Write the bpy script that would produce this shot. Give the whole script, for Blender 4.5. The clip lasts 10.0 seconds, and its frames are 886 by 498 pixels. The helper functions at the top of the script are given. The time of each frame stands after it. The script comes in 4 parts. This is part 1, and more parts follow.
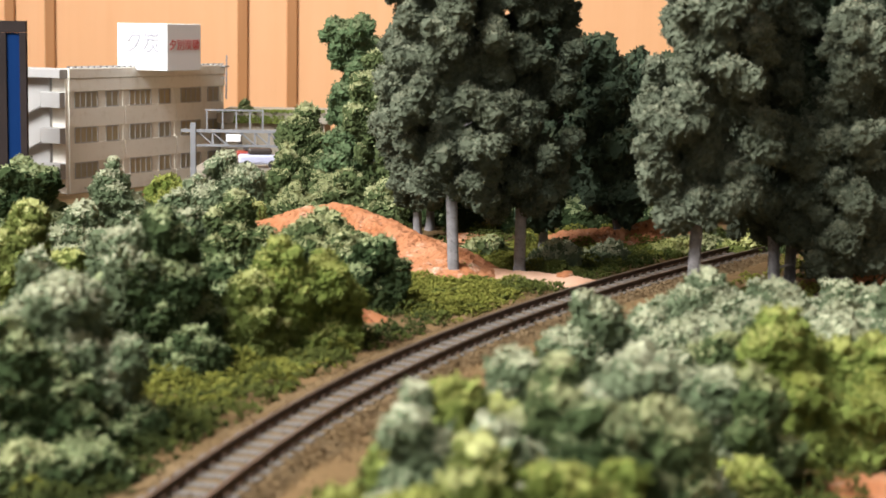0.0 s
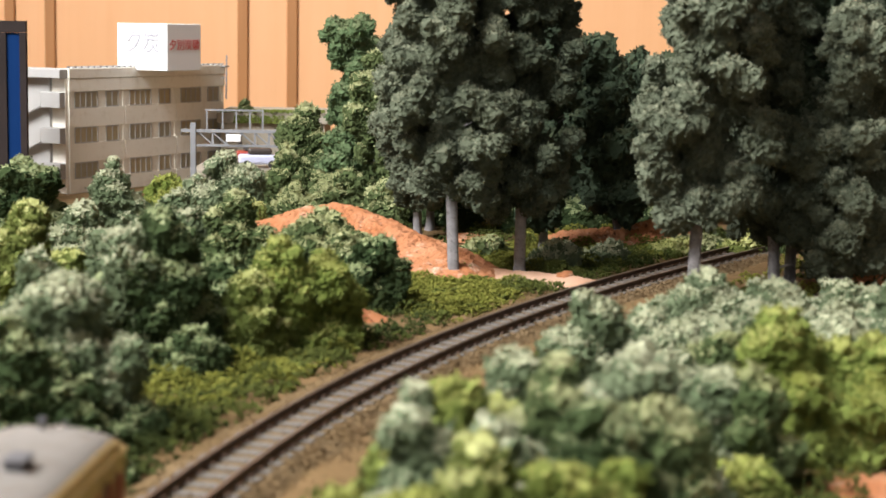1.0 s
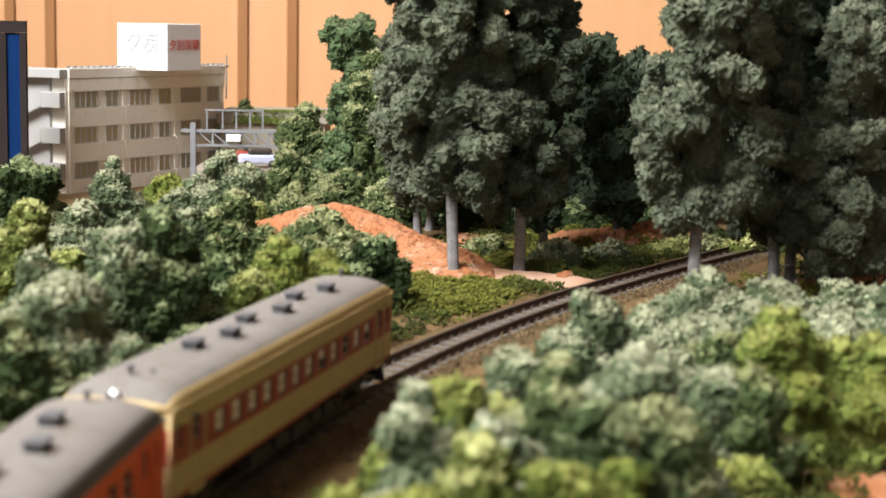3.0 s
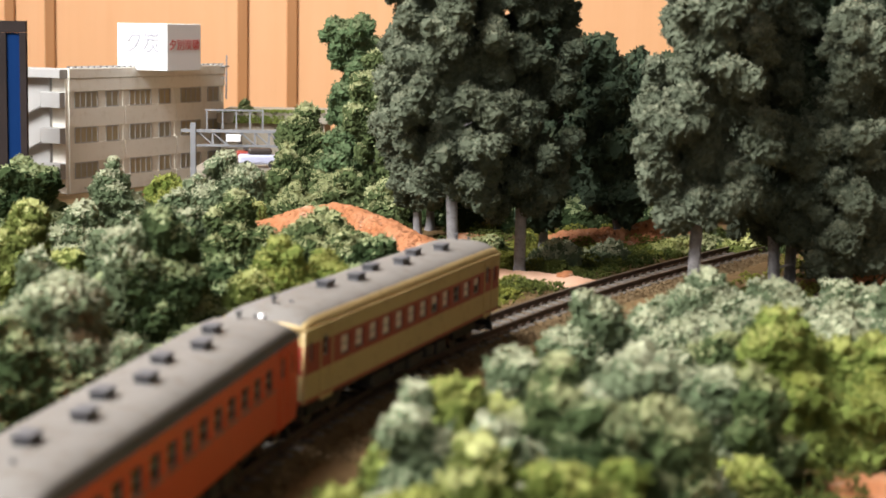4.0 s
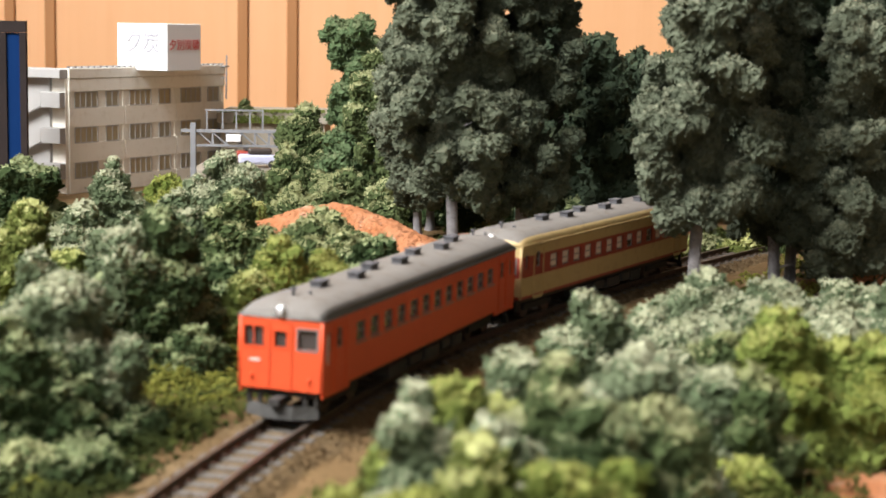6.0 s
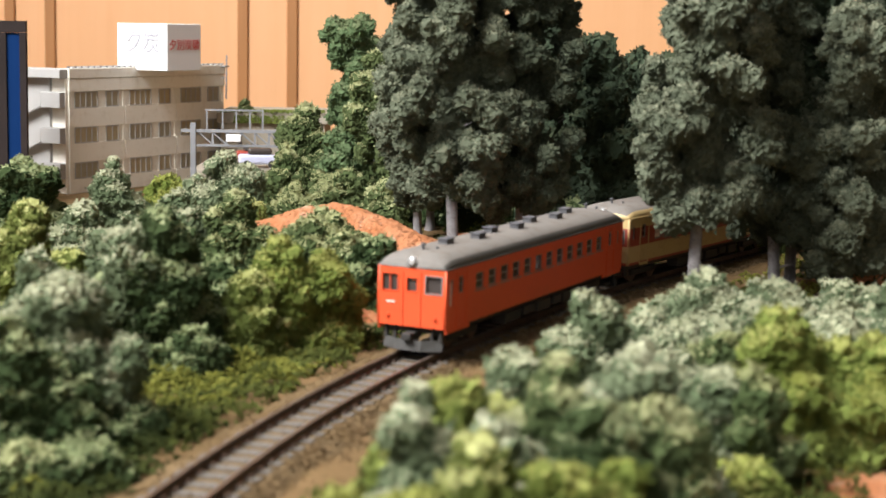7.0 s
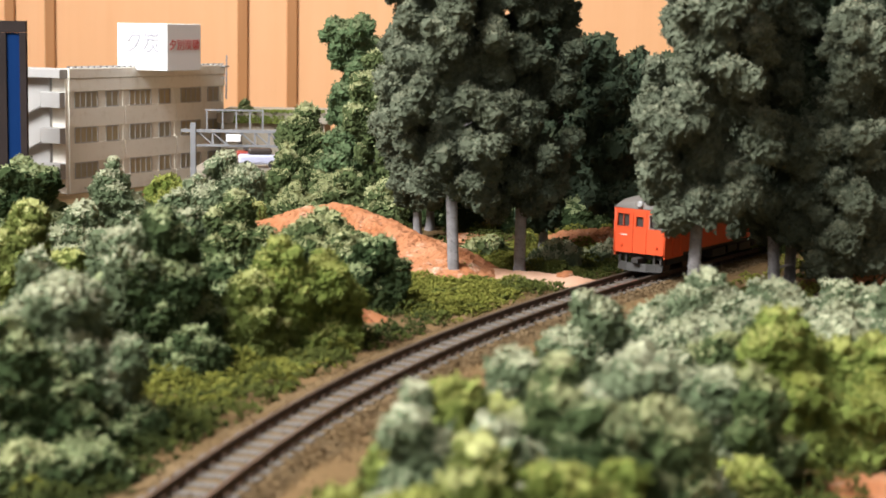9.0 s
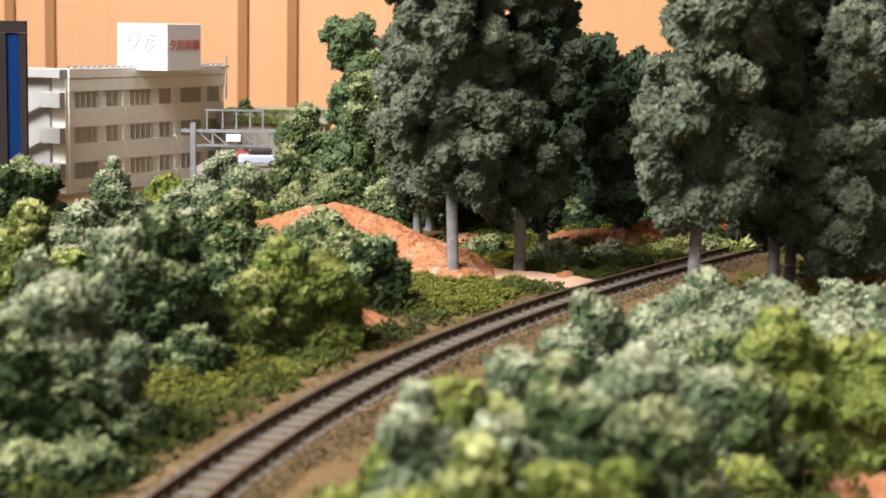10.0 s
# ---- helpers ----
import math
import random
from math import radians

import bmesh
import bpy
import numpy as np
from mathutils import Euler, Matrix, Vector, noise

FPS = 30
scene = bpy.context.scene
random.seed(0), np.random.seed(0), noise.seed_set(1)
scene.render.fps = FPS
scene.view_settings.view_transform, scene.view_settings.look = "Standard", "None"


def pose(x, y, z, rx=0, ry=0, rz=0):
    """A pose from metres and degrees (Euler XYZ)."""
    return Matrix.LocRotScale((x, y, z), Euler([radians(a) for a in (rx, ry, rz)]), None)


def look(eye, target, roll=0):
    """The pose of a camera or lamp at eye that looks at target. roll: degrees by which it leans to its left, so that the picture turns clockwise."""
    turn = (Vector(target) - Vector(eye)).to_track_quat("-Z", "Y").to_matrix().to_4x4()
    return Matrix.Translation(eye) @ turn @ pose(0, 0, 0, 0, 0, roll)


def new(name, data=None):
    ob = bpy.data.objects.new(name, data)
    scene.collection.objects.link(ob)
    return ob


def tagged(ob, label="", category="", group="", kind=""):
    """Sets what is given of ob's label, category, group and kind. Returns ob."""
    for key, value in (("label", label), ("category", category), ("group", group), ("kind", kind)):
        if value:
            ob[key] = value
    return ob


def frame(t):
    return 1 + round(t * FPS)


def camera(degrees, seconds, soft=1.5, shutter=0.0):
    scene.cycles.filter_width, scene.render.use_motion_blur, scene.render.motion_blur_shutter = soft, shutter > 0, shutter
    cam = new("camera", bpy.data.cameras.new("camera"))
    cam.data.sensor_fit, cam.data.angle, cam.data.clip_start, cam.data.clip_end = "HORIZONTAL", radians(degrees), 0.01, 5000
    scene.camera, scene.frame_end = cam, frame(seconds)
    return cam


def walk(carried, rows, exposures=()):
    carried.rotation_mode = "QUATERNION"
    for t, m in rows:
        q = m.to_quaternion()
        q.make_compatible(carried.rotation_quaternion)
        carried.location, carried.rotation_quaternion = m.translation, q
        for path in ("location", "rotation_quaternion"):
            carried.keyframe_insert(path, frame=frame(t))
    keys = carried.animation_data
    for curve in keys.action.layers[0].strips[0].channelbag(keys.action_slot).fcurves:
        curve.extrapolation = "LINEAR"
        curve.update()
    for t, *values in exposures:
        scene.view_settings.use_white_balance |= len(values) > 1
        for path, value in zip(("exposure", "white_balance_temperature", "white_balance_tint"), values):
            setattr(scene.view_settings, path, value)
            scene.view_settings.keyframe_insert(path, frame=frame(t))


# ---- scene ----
MM = 0.001
ZG = -3.0          # layout surface below the rail head, mm

# ---------------------------------------------------------------- camera
cam = camera(28.254, 10.0, soft=1.5)
EYE = (0.0, 0.0, 82.83 * MM)
AIM = (0.0, math.cos(radians(7.397)), 82.83 * MM - math.sin(radians(7.397)))
VIEW = look(EYE, AIM, 0.919)
walk(cam, [(0, VIEW), (10, VIEW)], exposures=[(0, 0.0, 6500, 10), (10, 0.0, 6500, 10)])
cam.data.dof.use_dof = True
cam.data.dof.focus_distance = 0.74
cam.data.dof.aperture_fstop = 36

# ---------------------------------------------------------------- light
world = bpy.data.worlds.new("sky")
scene.world = world
world.use_nodes = True
wn = world.node_tree.nodes
sky = wn.new("ShaderNodeTexSky")
sky.sky_type, sky.sun_disc = "NISHITA", False
sky.sun_elevation, sky.sun_rotation = radians(40), radians(200)
world.node_tree.links.new(sky.outputs[0], wn["Background"].inputs[0])
wn["Background"].inputs[1].default_value = 0.05


def window_light(name, where, towards, w, h, watts, colour):
    lamp = bpy.data.lights.new(name, "AREA")
    lamp.shape, lamp.size, lamp.size_y, lamp.energy, lamp.color = "RECTANGLE", w, h, watts, colour
    ob = new(name, lamp)
    ob.matrix_world = look(where, towards)
    return ob


window_light("window_daylight", (-0.20, -1.46, 0.95), (-0.20, 1.0, 0.45), 1.3, 1.2, 4.5, (1.0, 0.97, 0.93))
window_light("window_daylight", (-0.77, 0.02, 1.12), (0.02, 0.46, 0.0), 1.0, 0.5, 79, (0.99, 0.99, 1.0))

# ---------------------------------------------------------------- materials


def nodes_of(name):
    m = bpy.data.materials.new(name)
    m.use_nodes = True
    nt = m.node_tree
    return m, nt, nt.nodes["Principled BSDF"]


def node(nt, kind, **values):
    n = nt.nodes.new(kind)
    for k, v in values.items():
        n.inputs[k].default_value = v
    return n


def mix_colours(nt, fac, a, b):
    """a, b: colours or sockets."""
    n = nt.nodes.new("ShaderNodeMix")
    n.data_type = "RGBA"
    nt.links.new(fac, n.inputs[0])
    for sock, c in ((n.inputs[6], a), (n.inputs[7], b)):
        if isinstance(c, tuple):
            sock.default_value = (*c, 1)
        else:
            nt.links.new(c, sock)
    return n.outputs[2]


def ramp(nt, fac, lo, hi):
    n = nt.nodes.new("ShaderNodeMapRange")
    n.inputs[1].default_value, n.inputs[2].default_value = lo, hi
    nt.links.new(fac, n.inputs[0])
    return n.outputs[0]


def noise_of(nt, coords, scale, detail=4.0, rough=0.6):
    n = node(nt, "ShaderNodeTexNoise", Scale=scale, Detail=detail, Roughness=rough)
    nt.links.new(coords, n.inputs["Vector"])
    return n.outputs[0]


def bump(nt, bsdf, height, distance, strength=0.6):
    b = node(nt, "ShaderNodeBump", Strength=strength, Distance=distance)
    nt.links.new(height, b.inputs["Height"])
    nt.links.new(b.outputs[0], bsdf.inputs["Normal"])


def surface(name, a, b, scale, fine, roughness=0.6, metallic=0.0, grain=0.00015, dirt=None, gloss=0.5):
    """A paint, plastic or earth: two tones in broad patches, fine grain, optional dirt specks."""
    m, nt, bsdf = nodes_of(name)
    co = nt.nodes.new("ShaderNodeTexCoord").outputs["Object"]
    broad = ramp(nt, noise_of(nt, co, scale), 0.32, 0.68)
    col = mix_colours(nt, broad, a, b)
    small = noise_of(nt, co, fine, 3)
    if dirt:
        col = mix_colours(nt, ramp(nt, noise_of(nt, co, fine * 0.4, 5, 0.7), 0.52, 0.75), col, dirt)
    nt.links.new(col, bsdf.inputs["Base Color"])
    bsdf.inputs["Roughness"].default_value = roughness
    bsdf.inputs["Metallic"].default_value = metallic
    bsdf.inputs["Specular IOR Level"].default_value = gloss
    bump(nt, bsdf, small, grain)
    return m


def foam(name, dark, mid, light):
    """Torn foam: fine mottled grain, crumbs that differ a little, slow drifts over the clump."""
    m, nt, bsdf = nodes_of(name)
    geo = nt.nodes.new("ShaderNodeNewGeometry")
    co = nt.nodes.new("ShaderNodeTexCoord").outputs["Object"]
    drift = ramp(nt, noise_of(nt, co, 70, 3), 0.36, 0.66)
    fine = ramp(nt, noise_of(nt, co, 650, 4, 0.7), 0.34, 0.66)
    low = mix_colours(nt, fine, dark, mid)
    high = mix_colours(nt, fine, mid, light)
    col = mix_colours(nt, drift, low, high)
    col = mix_colours(nt, ramp(nt, geo.outputs["Random Per Island"], 0.45, 1.8), col, light)
    nt.links.new(col, bsdf.inputs["Base Color"])
    bsdf.inputs["Roughness"].default_value = 1.0
    bsdf.inputs["Specular IOR Level"].default_value = 0.08
    bump(nt, bsdf, noise_of(nt, co, 1500, 4, 0.75), 0.0007, 0.9)
    return m


FOAM = {
    "sage": foam("sage_foam", (0.066, 0.092, 0.046), (0.109, 0.141, 0.074), (0.179, 0.209, 0.124)),
    "deep": foam("deep_green_foam", (0.022, 0.040, 0.015), (0.034, 0.054, 0.020), (0.057, 0.078, 0.031)),
    "moss": foam("moss_green_foam", (0.044, 0.066, 0.025), (0.066, 0.092, 0.034), (0.119, 0.143, 0.061)),
    "olive": foam("olive_foam", (0.065, 0.084, 0.019), (0.096, 0.119, 0.028), (0.158, 0.182, 0.052)),
    "lime": foam("yellow_green_foam", (0.085, 0.115, 0.022), (0.128, 0.162, 0.034), (0.185, 0.220, 0.060)),
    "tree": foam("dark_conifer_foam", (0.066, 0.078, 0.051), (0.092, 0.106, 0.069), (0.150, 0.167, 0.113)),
    # dusk, and gloom below: conifer foam darkened to carry the grove's shade
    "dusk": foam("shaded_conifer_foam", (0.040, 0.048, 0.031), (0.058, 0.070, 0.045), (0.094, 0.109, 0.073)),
    "straw": foam("straw_green_turf", (0.106, 0.113, 0.020), (0.167, 0.173, 0.030), (0.268, 0.269, 0.062)),
    "grass": foam("olive_turf", (0.053, 0.066, 0.015), (0.082, 0.098, 0.023), (0.128, 0.145, 0.038)),
    "fern": foam("dark_green_turf", (0.030, 0.043, 0.012), (0.048, 0.063, 0.018), (0.076, 0.090, 0.026)),
    "gloom": foam("deep_shade_conifer_foam", (0.026, 0.036, 0.022), (0.036, 0.050, 0.030), (0.053, 0.074, 0.044)),
    "vine": foam("vine_green_foam", (0.049, 0.085, 0.036), (0.076, 0.122, 0.052), (0.121, 0.168, 0.082)),
}
# Lighter copy of each foam for upward faces, with light put into the colour.
TOPLIT = {
    "sage": foam("toplit_sage_foam", (0.224, 0.240, 0.140), (0.340, 0.351, 0.222), (0.464, 0.465, 0.322)),
    "deep": foam("toplit_deep_green_foam", (0.122, 0.157, 0.066), (0.211, 0.246, 0.117), (0.343, 0.371, 0.203)),
    "moss": foam("toplit_moss_foam", (0.168, 0.185, 0.077), (0.274, 0.288, 0.137), (0.398, 0.400, 0.219)),
    "olive": foam("toplit_olive_foam", (0.241, 0.257, 0.073), (0.347, 0.360, 0.129), (0.500, 0.503, 0.231)),
    "lime": foam("toplit_yellow_green_foam", (0.167, 0.186, 0.036), (0.242, 0.258, 0.066), (0.341, 0.347, 0.121)),
    "tree": foam("toplit_conifer_foam", (0.098, 0.106, 0.068), (0.146, 0.158, 0.106), (0.231, 0.243, 0.166)),
    "dusk": foam("toplit_dusk_foam", (0.060, 0.068, 0.042), (0.086, 0.099, 0.062), (0.130, 0.144, 0.094)),
    "gloom": foam("toplit_gloom_foam", (0.031, 0.041, 0.022), (0.046, 0.057, 0.032), (0.067, 0.080, 0.046)),
    "vine": foam("toplit_vine_foam", (0.080, 0.111, 0.048), (0.125, 0.160, 0.076), (0.188, 0.219, 0.118)),
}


def clay():
    """Cracked terracotta plaster with dark pits; pale patches put the crest's bright light into the colour."""
    m, nt, bsdf = nodes_of("terracotta_plaster")
    co = nt.nodes.new("ShaderNodeTexCoord").outputs["Object"]
    col = mix_colours(nt, ramp(nt, noise_of(nt, co, 70), 0.32, 0.68), (0.33, 0.125, 0.05), (0.40, 0.185, 0.095))
    col = mix_colours(nt, ramp(nt, noise_of(nt, co, 130, 6, 0.7), 0.55, 0.72), col, (0.52, 0.37, 0.27))
    col = mix_colours(nt, ramp(nt, noise_of(nt, co, 420, 4, 0.7), 0.57, 0.66), col, (0.14, 0.055, 0.025))
    nt.links.new(col, bsdf.inputs["Base Color"])
    bsdf.inputs["Roughness"].default_value = 0.95
    bsdf.inputs["Specular IOR Level"].default_value = 0.12
    bump(nt, bsdf, noise_of(nt, co, 900, 5, 0.7), 0.0008, 0.8)
    return m


CLAY = clay()
SAND = surface("pale_pink_sand", (0.527, 0.340, 0.238), (0.442, 0.255, 0.162), 80, 1200, 0.95, grain=0.0004, gloss=0.15)
EARTH = surface("brown_earth", (0.105, 0.066, 0.028), (0.165, 0.102, 0.046), 45, 1100, 0.95, grain=0.0006, dirt=(0.058, 0.046, 0.014), gloss=0.15)
BALLAST = surface("tan_ballast", (0.105, 0.066, 0.027), (0.155, 0.105, 0.052), 55, 1500, 0.95, grain=0.0006, dirt=(0.050, 0.032, 0.017), gloss=0.15)
STONES = foam("ballast_grains", (0.078, 0.046, 0.020), (0.138, 0.090, 0.044), (0.205, 0.150, 0.088))
SLEEPER = surface("weathered_sleeper", (0.088, 0.077, 0.065), (0.122, 0.107, 0.091), 150, 1500, 0.85, grain=0.0001, dirt=(0.048, 0.039, 0.031))
RAIL = surface("rusty_rail", (0.055, 0.033, 0.022), (0.085, 0.05, 0.032), 120, 900, 0.6, metallic=0.2, dirt=(0.12, 0.07, 0.04))
RAILTOP = surface("worn_rail_head", (0.102, 0.075, 0.057), (0.150, 0.120, 0.099), 70, 900, 0.4, metallic=0.6)
BARK = surface("grey_bark", (0.154, 0.144, 0.144), (0.244, 0.229, 0.226), 250, 1300, 0.9, grain=0.0004, dirt=(0.072, 0.064, 0.059))
VERMILION = surface("vermilion_paint", (0.69, 0.088, 0.027), (0.63, 0.077, 0.023), 25, 900, 0.5, grain=0.00003, dirt=(0.575, 0.075, 0.025), gloss=0.35)
CREAM = surface("cream_paint", (0.468, 0.343, 0.156), (0.421, 0.304, 0.133), 25, 900, 0.5, grain=0.00003, dirt=(0.328, 0.234, 0.101), gloss=0.35)
CRIMSON = surface("crimson_paint", (0.295, 0.041, 0.025), (0.246, 0.034, 0.021), 25, 900, 0.5, grain=0.00003, gloss=0.35)
ROOF = surface("dusty_grey_roof", (0.142, 0.130, 0.116), (0.181, 0.166, 0.148), 30, 700, 0.8, grain=0.00006, dirt=(0.118, 0.096, 0.072), gloss=0.25)
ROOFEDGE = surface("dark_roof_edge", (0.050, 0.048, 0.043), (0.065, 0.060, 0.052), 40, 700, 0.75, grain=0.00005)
VENT = surface("slate_vent", (0.063, 0.063, 0.069), (0.085, 0.083, 0.088), 200, 900, 0.75, grain=0.00005)
UNDER = surface("black_underframe", (0.022, 0.02, 0.018), (0.04, 0.034, 0.028), 80, 900, 0.8, grain=0.00008)
PLOUGH = surface("grey_plough", (0.043, 0.040, 0.037), (0.060, 0.058, 0.052), 100, 900, 0.7)
CHROME = surface("silver_rim", (0.7, 0.7, 0.7), (0.6, 0.6, 0.6), 100, 900, 0.3, metallic=0.8)
BLIND = surface("pale_blind", (0.744, 0.624, 0.552), (0.648, 0.528, 0.468), 150, 900, 0.6, dirt=(0.480, 0.360, 0.312))
SILVER = surface("window_sash", (0.225, 0.214, 0.203), (0.188, 0.180, 0.169), 100, 900, 0.5)
DARKGLASS, _nt, _b = nodes_of("dark_window_glass")
_b.inputs["Base Color"].default_value = (0.062, 0.052, 0.048, 1)
_b.inputs["Roughness"].default_value = 0.12
# Light offset in the colour: dim long side lightened, bright stair side darkened.
CONCRETE = surface("lightened_beige_plaster", (0.83, 0.785, 0.69), (0.86, 0.82, 0.73), 20, 500, 0.9, grain=0.00008, dirt=(0.717, 0.655, 0.542))
DIMWALL = surface("dimmed_plaster", (0.37, 0.36, 0.345), (0.40, 0.39, 0.375), 25, 500, 0.9, grain=0.00005)
WHITE = surface("white_panel", (0.80, 0.80, 0.81), (0.77, 0.77, 0.78), 15, 400, 0.6, grain=0.00002)
REDINK = surface("red_lettering", (0.62, 0.10, 0.09), (0.56, 0.09, 0.08), 100, 900, 0.6)
GREYINK = surface("faded_lettering", (0.36, 0.36, 0.40), (0.42, 0.42, 0.46), 100, 900, 0.6)
AMBERGLASS = surface("amber_window", (0.36, 0.29, 0.17), (0.44, 0.36, 0.22), 100, 500, 0.3)
OLIVEGLASS = surface("olive_window", (0.30, 0.26, 0.175), (0.36, 0.31, 0.21), 100, 500, 0.3)
STEEL = surface("grey_steelwork", (0.17, 0.175, 0.185), (0.23, 0.235, 0.245), 60, 700, 0.6)
BLUE = surface("deep_blue_panel", (0.004, 0.020, 0.085), (0.006, 0.030, 0.105), 12, 300, 0.7, gloss=0.03)
BLACKWOOD = surface("black_brown_frame", (0.018, 0.013, 0.012), (0.03, 0.022, 0.02), 20, 400, 0.85, gloss=0.2)
PLASTER = surface("room_plaster", (0.42, 0.40, 0.37), (0.46, 0.44, 0.41), 2, 60, 0.9, grain=0.0004)
BROWNWALL = surface("brown_room_wall", (0.14, 0.09, 0.055), (0.18, 0.115, 0.07), 2, 60, 0.8, grain=0.0004)
DULL = surface("dull_beige_plaster", (0.30, 0.265, 0.205), (0.35, 0.31, 0.245), 20, 500, 0.9, grain=0.00008, dirt=(0.22, 0.19, 0.14))
LAVENDER = surface("pale_lavender_paint", (0.55, 0.57, 0.72), (0.50, 0.52, 0.68), 80, 700, 0.5)
VIOLET = surface("violet_flower", (0.25, 0.22, 0.55), (0.30, 0.27, 0.6), 300, 900, 0.8)


def wood(name, a, b, stretch, scale, roughness=0.5):
    m, nt, bsdf = nodes_of(name)
    co = nt.nodes.new("ShaderNodeTexCoord").outputs["Object"]
    mp = nt.nodes.new("ShaderNodeMapping")
    mp.inputs["Scale"].default_value = stretch
    nt.links.new(co, mp.inputs[0])
    grain = noise_of(nt, mp.outputs[0], scale, 6, 0.65)
    col = mix_colours(nt, ramp(nt, grain, 0.3, 0.7), a, b)
    nt.links.new(col, bsdf.inputs["Base Color"])
    bsdf.inputs["Roughness"].default_value = roughness
    bump(nt, bsdf, grain, 0.0002, 0.4)
    return m


PANEL = wood("orange_veneer", (0.78, 0.41, 0.19), (0.82, 0.45, 0.22), (1, 1, 0.04), 60)
BATTEN = wood("brown_batten", (0.36, 0.155, 0.045), (0.43, 0.19, 0.06), (1, 1, 0.05), 120)
PLANK = wood("floor_board", (0.25, 0.15, 0.08), (0.33, 0.21, 0.12), (0.06, 1, 1), 30)

# ---------------------------------------------------------------- mesh tools


class Shape:
    """Collects faces, in millimetres, for one mesh."""

    def __init__(self):
        self.v, self.f, self.m = [], [], []

    def quad(self, pts, mat=0):
        n = len(self.v)
        self.v += [tuple(p) for p in pts]
        self.f.append(tuple(range(n, n + len(pts))))
        self.m.append(mat)

    def box(self, x0, x1, y0, y1, z0, z1, mat=0, bevel=0.0):
        n, b = len(self.v), bevel
        if b <= 0:
            self.v += [(x, y, z) for z in (z0, z1) for y in (y0, y1) for x in (x0, x1)]
            fs = [(0, 2, 3, 1), (4, 5, 7, 6), (0, 1, 5, 4), (2, 6, 7, 3), (0, 4, 6, 2), (1, 3, 7, 5)]
            self.f += [tuple(n + i for i in f) for f in fs]
            self.m += [mat] * 6
            return self
        bm = bmesh.new()
        bmesh.ops.create_cube(bm, size=1)
        for q in bm.verts:
            q.co = (x0 + (q.co.x + 0.5) * (x1 - x0), y0 + (q.co.y + 0.5) * (y1 - y0), z0 + (q.co.z + 0.5) * (z1 - z0))
        bmesh.ops.bevel(bm, geom=bm.edges[:], offset=b, segments=2, affect="EDGES", profile=0.5)
        self.add(bm, mat)
        return self

    def add(self, bm, mat=0):
        n = len(self.v)
        bm.verts.index_update()
        self.v += [tuple(q.co) for q in bm.verts]
        for f in bm.faces:
            self.f.append(tuple(n + q.index for q in f.verts))
            self.m.append(mat)
        bm.free()

    def tube(self, a, b, r0, r1=None, n=8, mat=0):
        a, b = Vector(a), Vector(b)
        r1 = r0 if r1 is None else r1
        turn = (b - a).to_track_quat("Z", "Y")
        k = len(self.v)
        for p, r in ((a, r0), (b, r1)):
            for i in range(n):
                t = 2 * math.pi * i / n
                self.v.append(tuple(p + turn @ Vector((r * math.cos(t), r * math.sin(t), 0))))
        for i in range(n):
            j = (i + 1) % n
            self.f.append((k + i, k + j, k + n + j, k + n + i))
            self.m.append(mat)
        self.f += [tuple(k + i for i in reversed(range(n))), tuple(k + n + i for i in range(n))]
        self.m += [mat, mat]
        return self

    def mesh(self, name, mats, smooth=False):
        me = bpy.data.meshes.new(name)
        me.from_pydata([(x * MM, y * MM, z * MM) for x, y, z in self.v], [], self.f)
        for m in mats:
            me.materials.append(m)
        me.polygons.foreach_set("material_index", self.m)
        me.polygons.foreach_set("use_smooth", [smooth] * len(self.f))
        me.update()
        return me


def part(name, shape, material, parent=None, label="", smooth=False):
    mats = material if isinstance(material, (list, tuple)) else [material]
    ob = new(name, shape.mesh(name, mats, smooth) if isinstance(shape, Shape) else shape)
    if parent:
        ob.parent = parent
    return tagged(ob, label) if label else ob


def thing(name, x, y, z, rz, label, category, group="", kind=""):
    ob = new(name)
    ob.empty_display_size = 0.01
    ob.matrix_world = pose(x * MM, y * MM, z * MM, 0, 0, rz)
    return tagged(ob, label, category, group, kind)


OCT = np.array([(1, 0, 0), (-1, 0, 0), (0, 1, 0), (0, -1, 0), (0, 0, 1), (0, 0, -1)], float)
OCTF = np.array([(0, 2, 4), (2, 1, 4), (1, 3, 4), (3, 0, 4), (2, 0, 5), (1, 2, 5), (3, 1, 5), (0, 3, 5)])
TET = np.array([(1, 1, 1), (-1, -1, 1), (-1, 1, -1), (1, -1, -1)], float) * 0.75
TETF = np.array([(0, 1, 2), (0, 3, 1), (0, 2, 3), (1, 3, 2)])


def ico(level):
    bm = bmesh.new()
    bmesh.ops.create_icosphere(bm, subdivisions=level, radius=1)
    bm.verts.index_update()
    v, f = np.array([q.co[:] for q in bm.verts]), np.array([[q.index for q in f.verts] for f in bm.faces])
    bm.free()
    return v, f


ICO = ico(2)


def turns(rng, n):
    q = rng.normal(size=(n, 4))
    q /= np.linalg.norm(q, axis=1)[:, None]
    w, x, y, z = q.T
    return np.stack([np.stack([1 - 2 * (y * y + z * z), 2 * (x * y - z * w), 2 * (x * z + y * w)], 1),
                     np.stack([2 * (x * y + z * w), 1 - 2 * (x * x + z * z), 2 * (y * z - x * w)], 1),
                     np.stack([2 * (x * z - y * w), 2 * (y * z + x * w), 1 - 2 * (x * x + y * y)], 1)], 1)


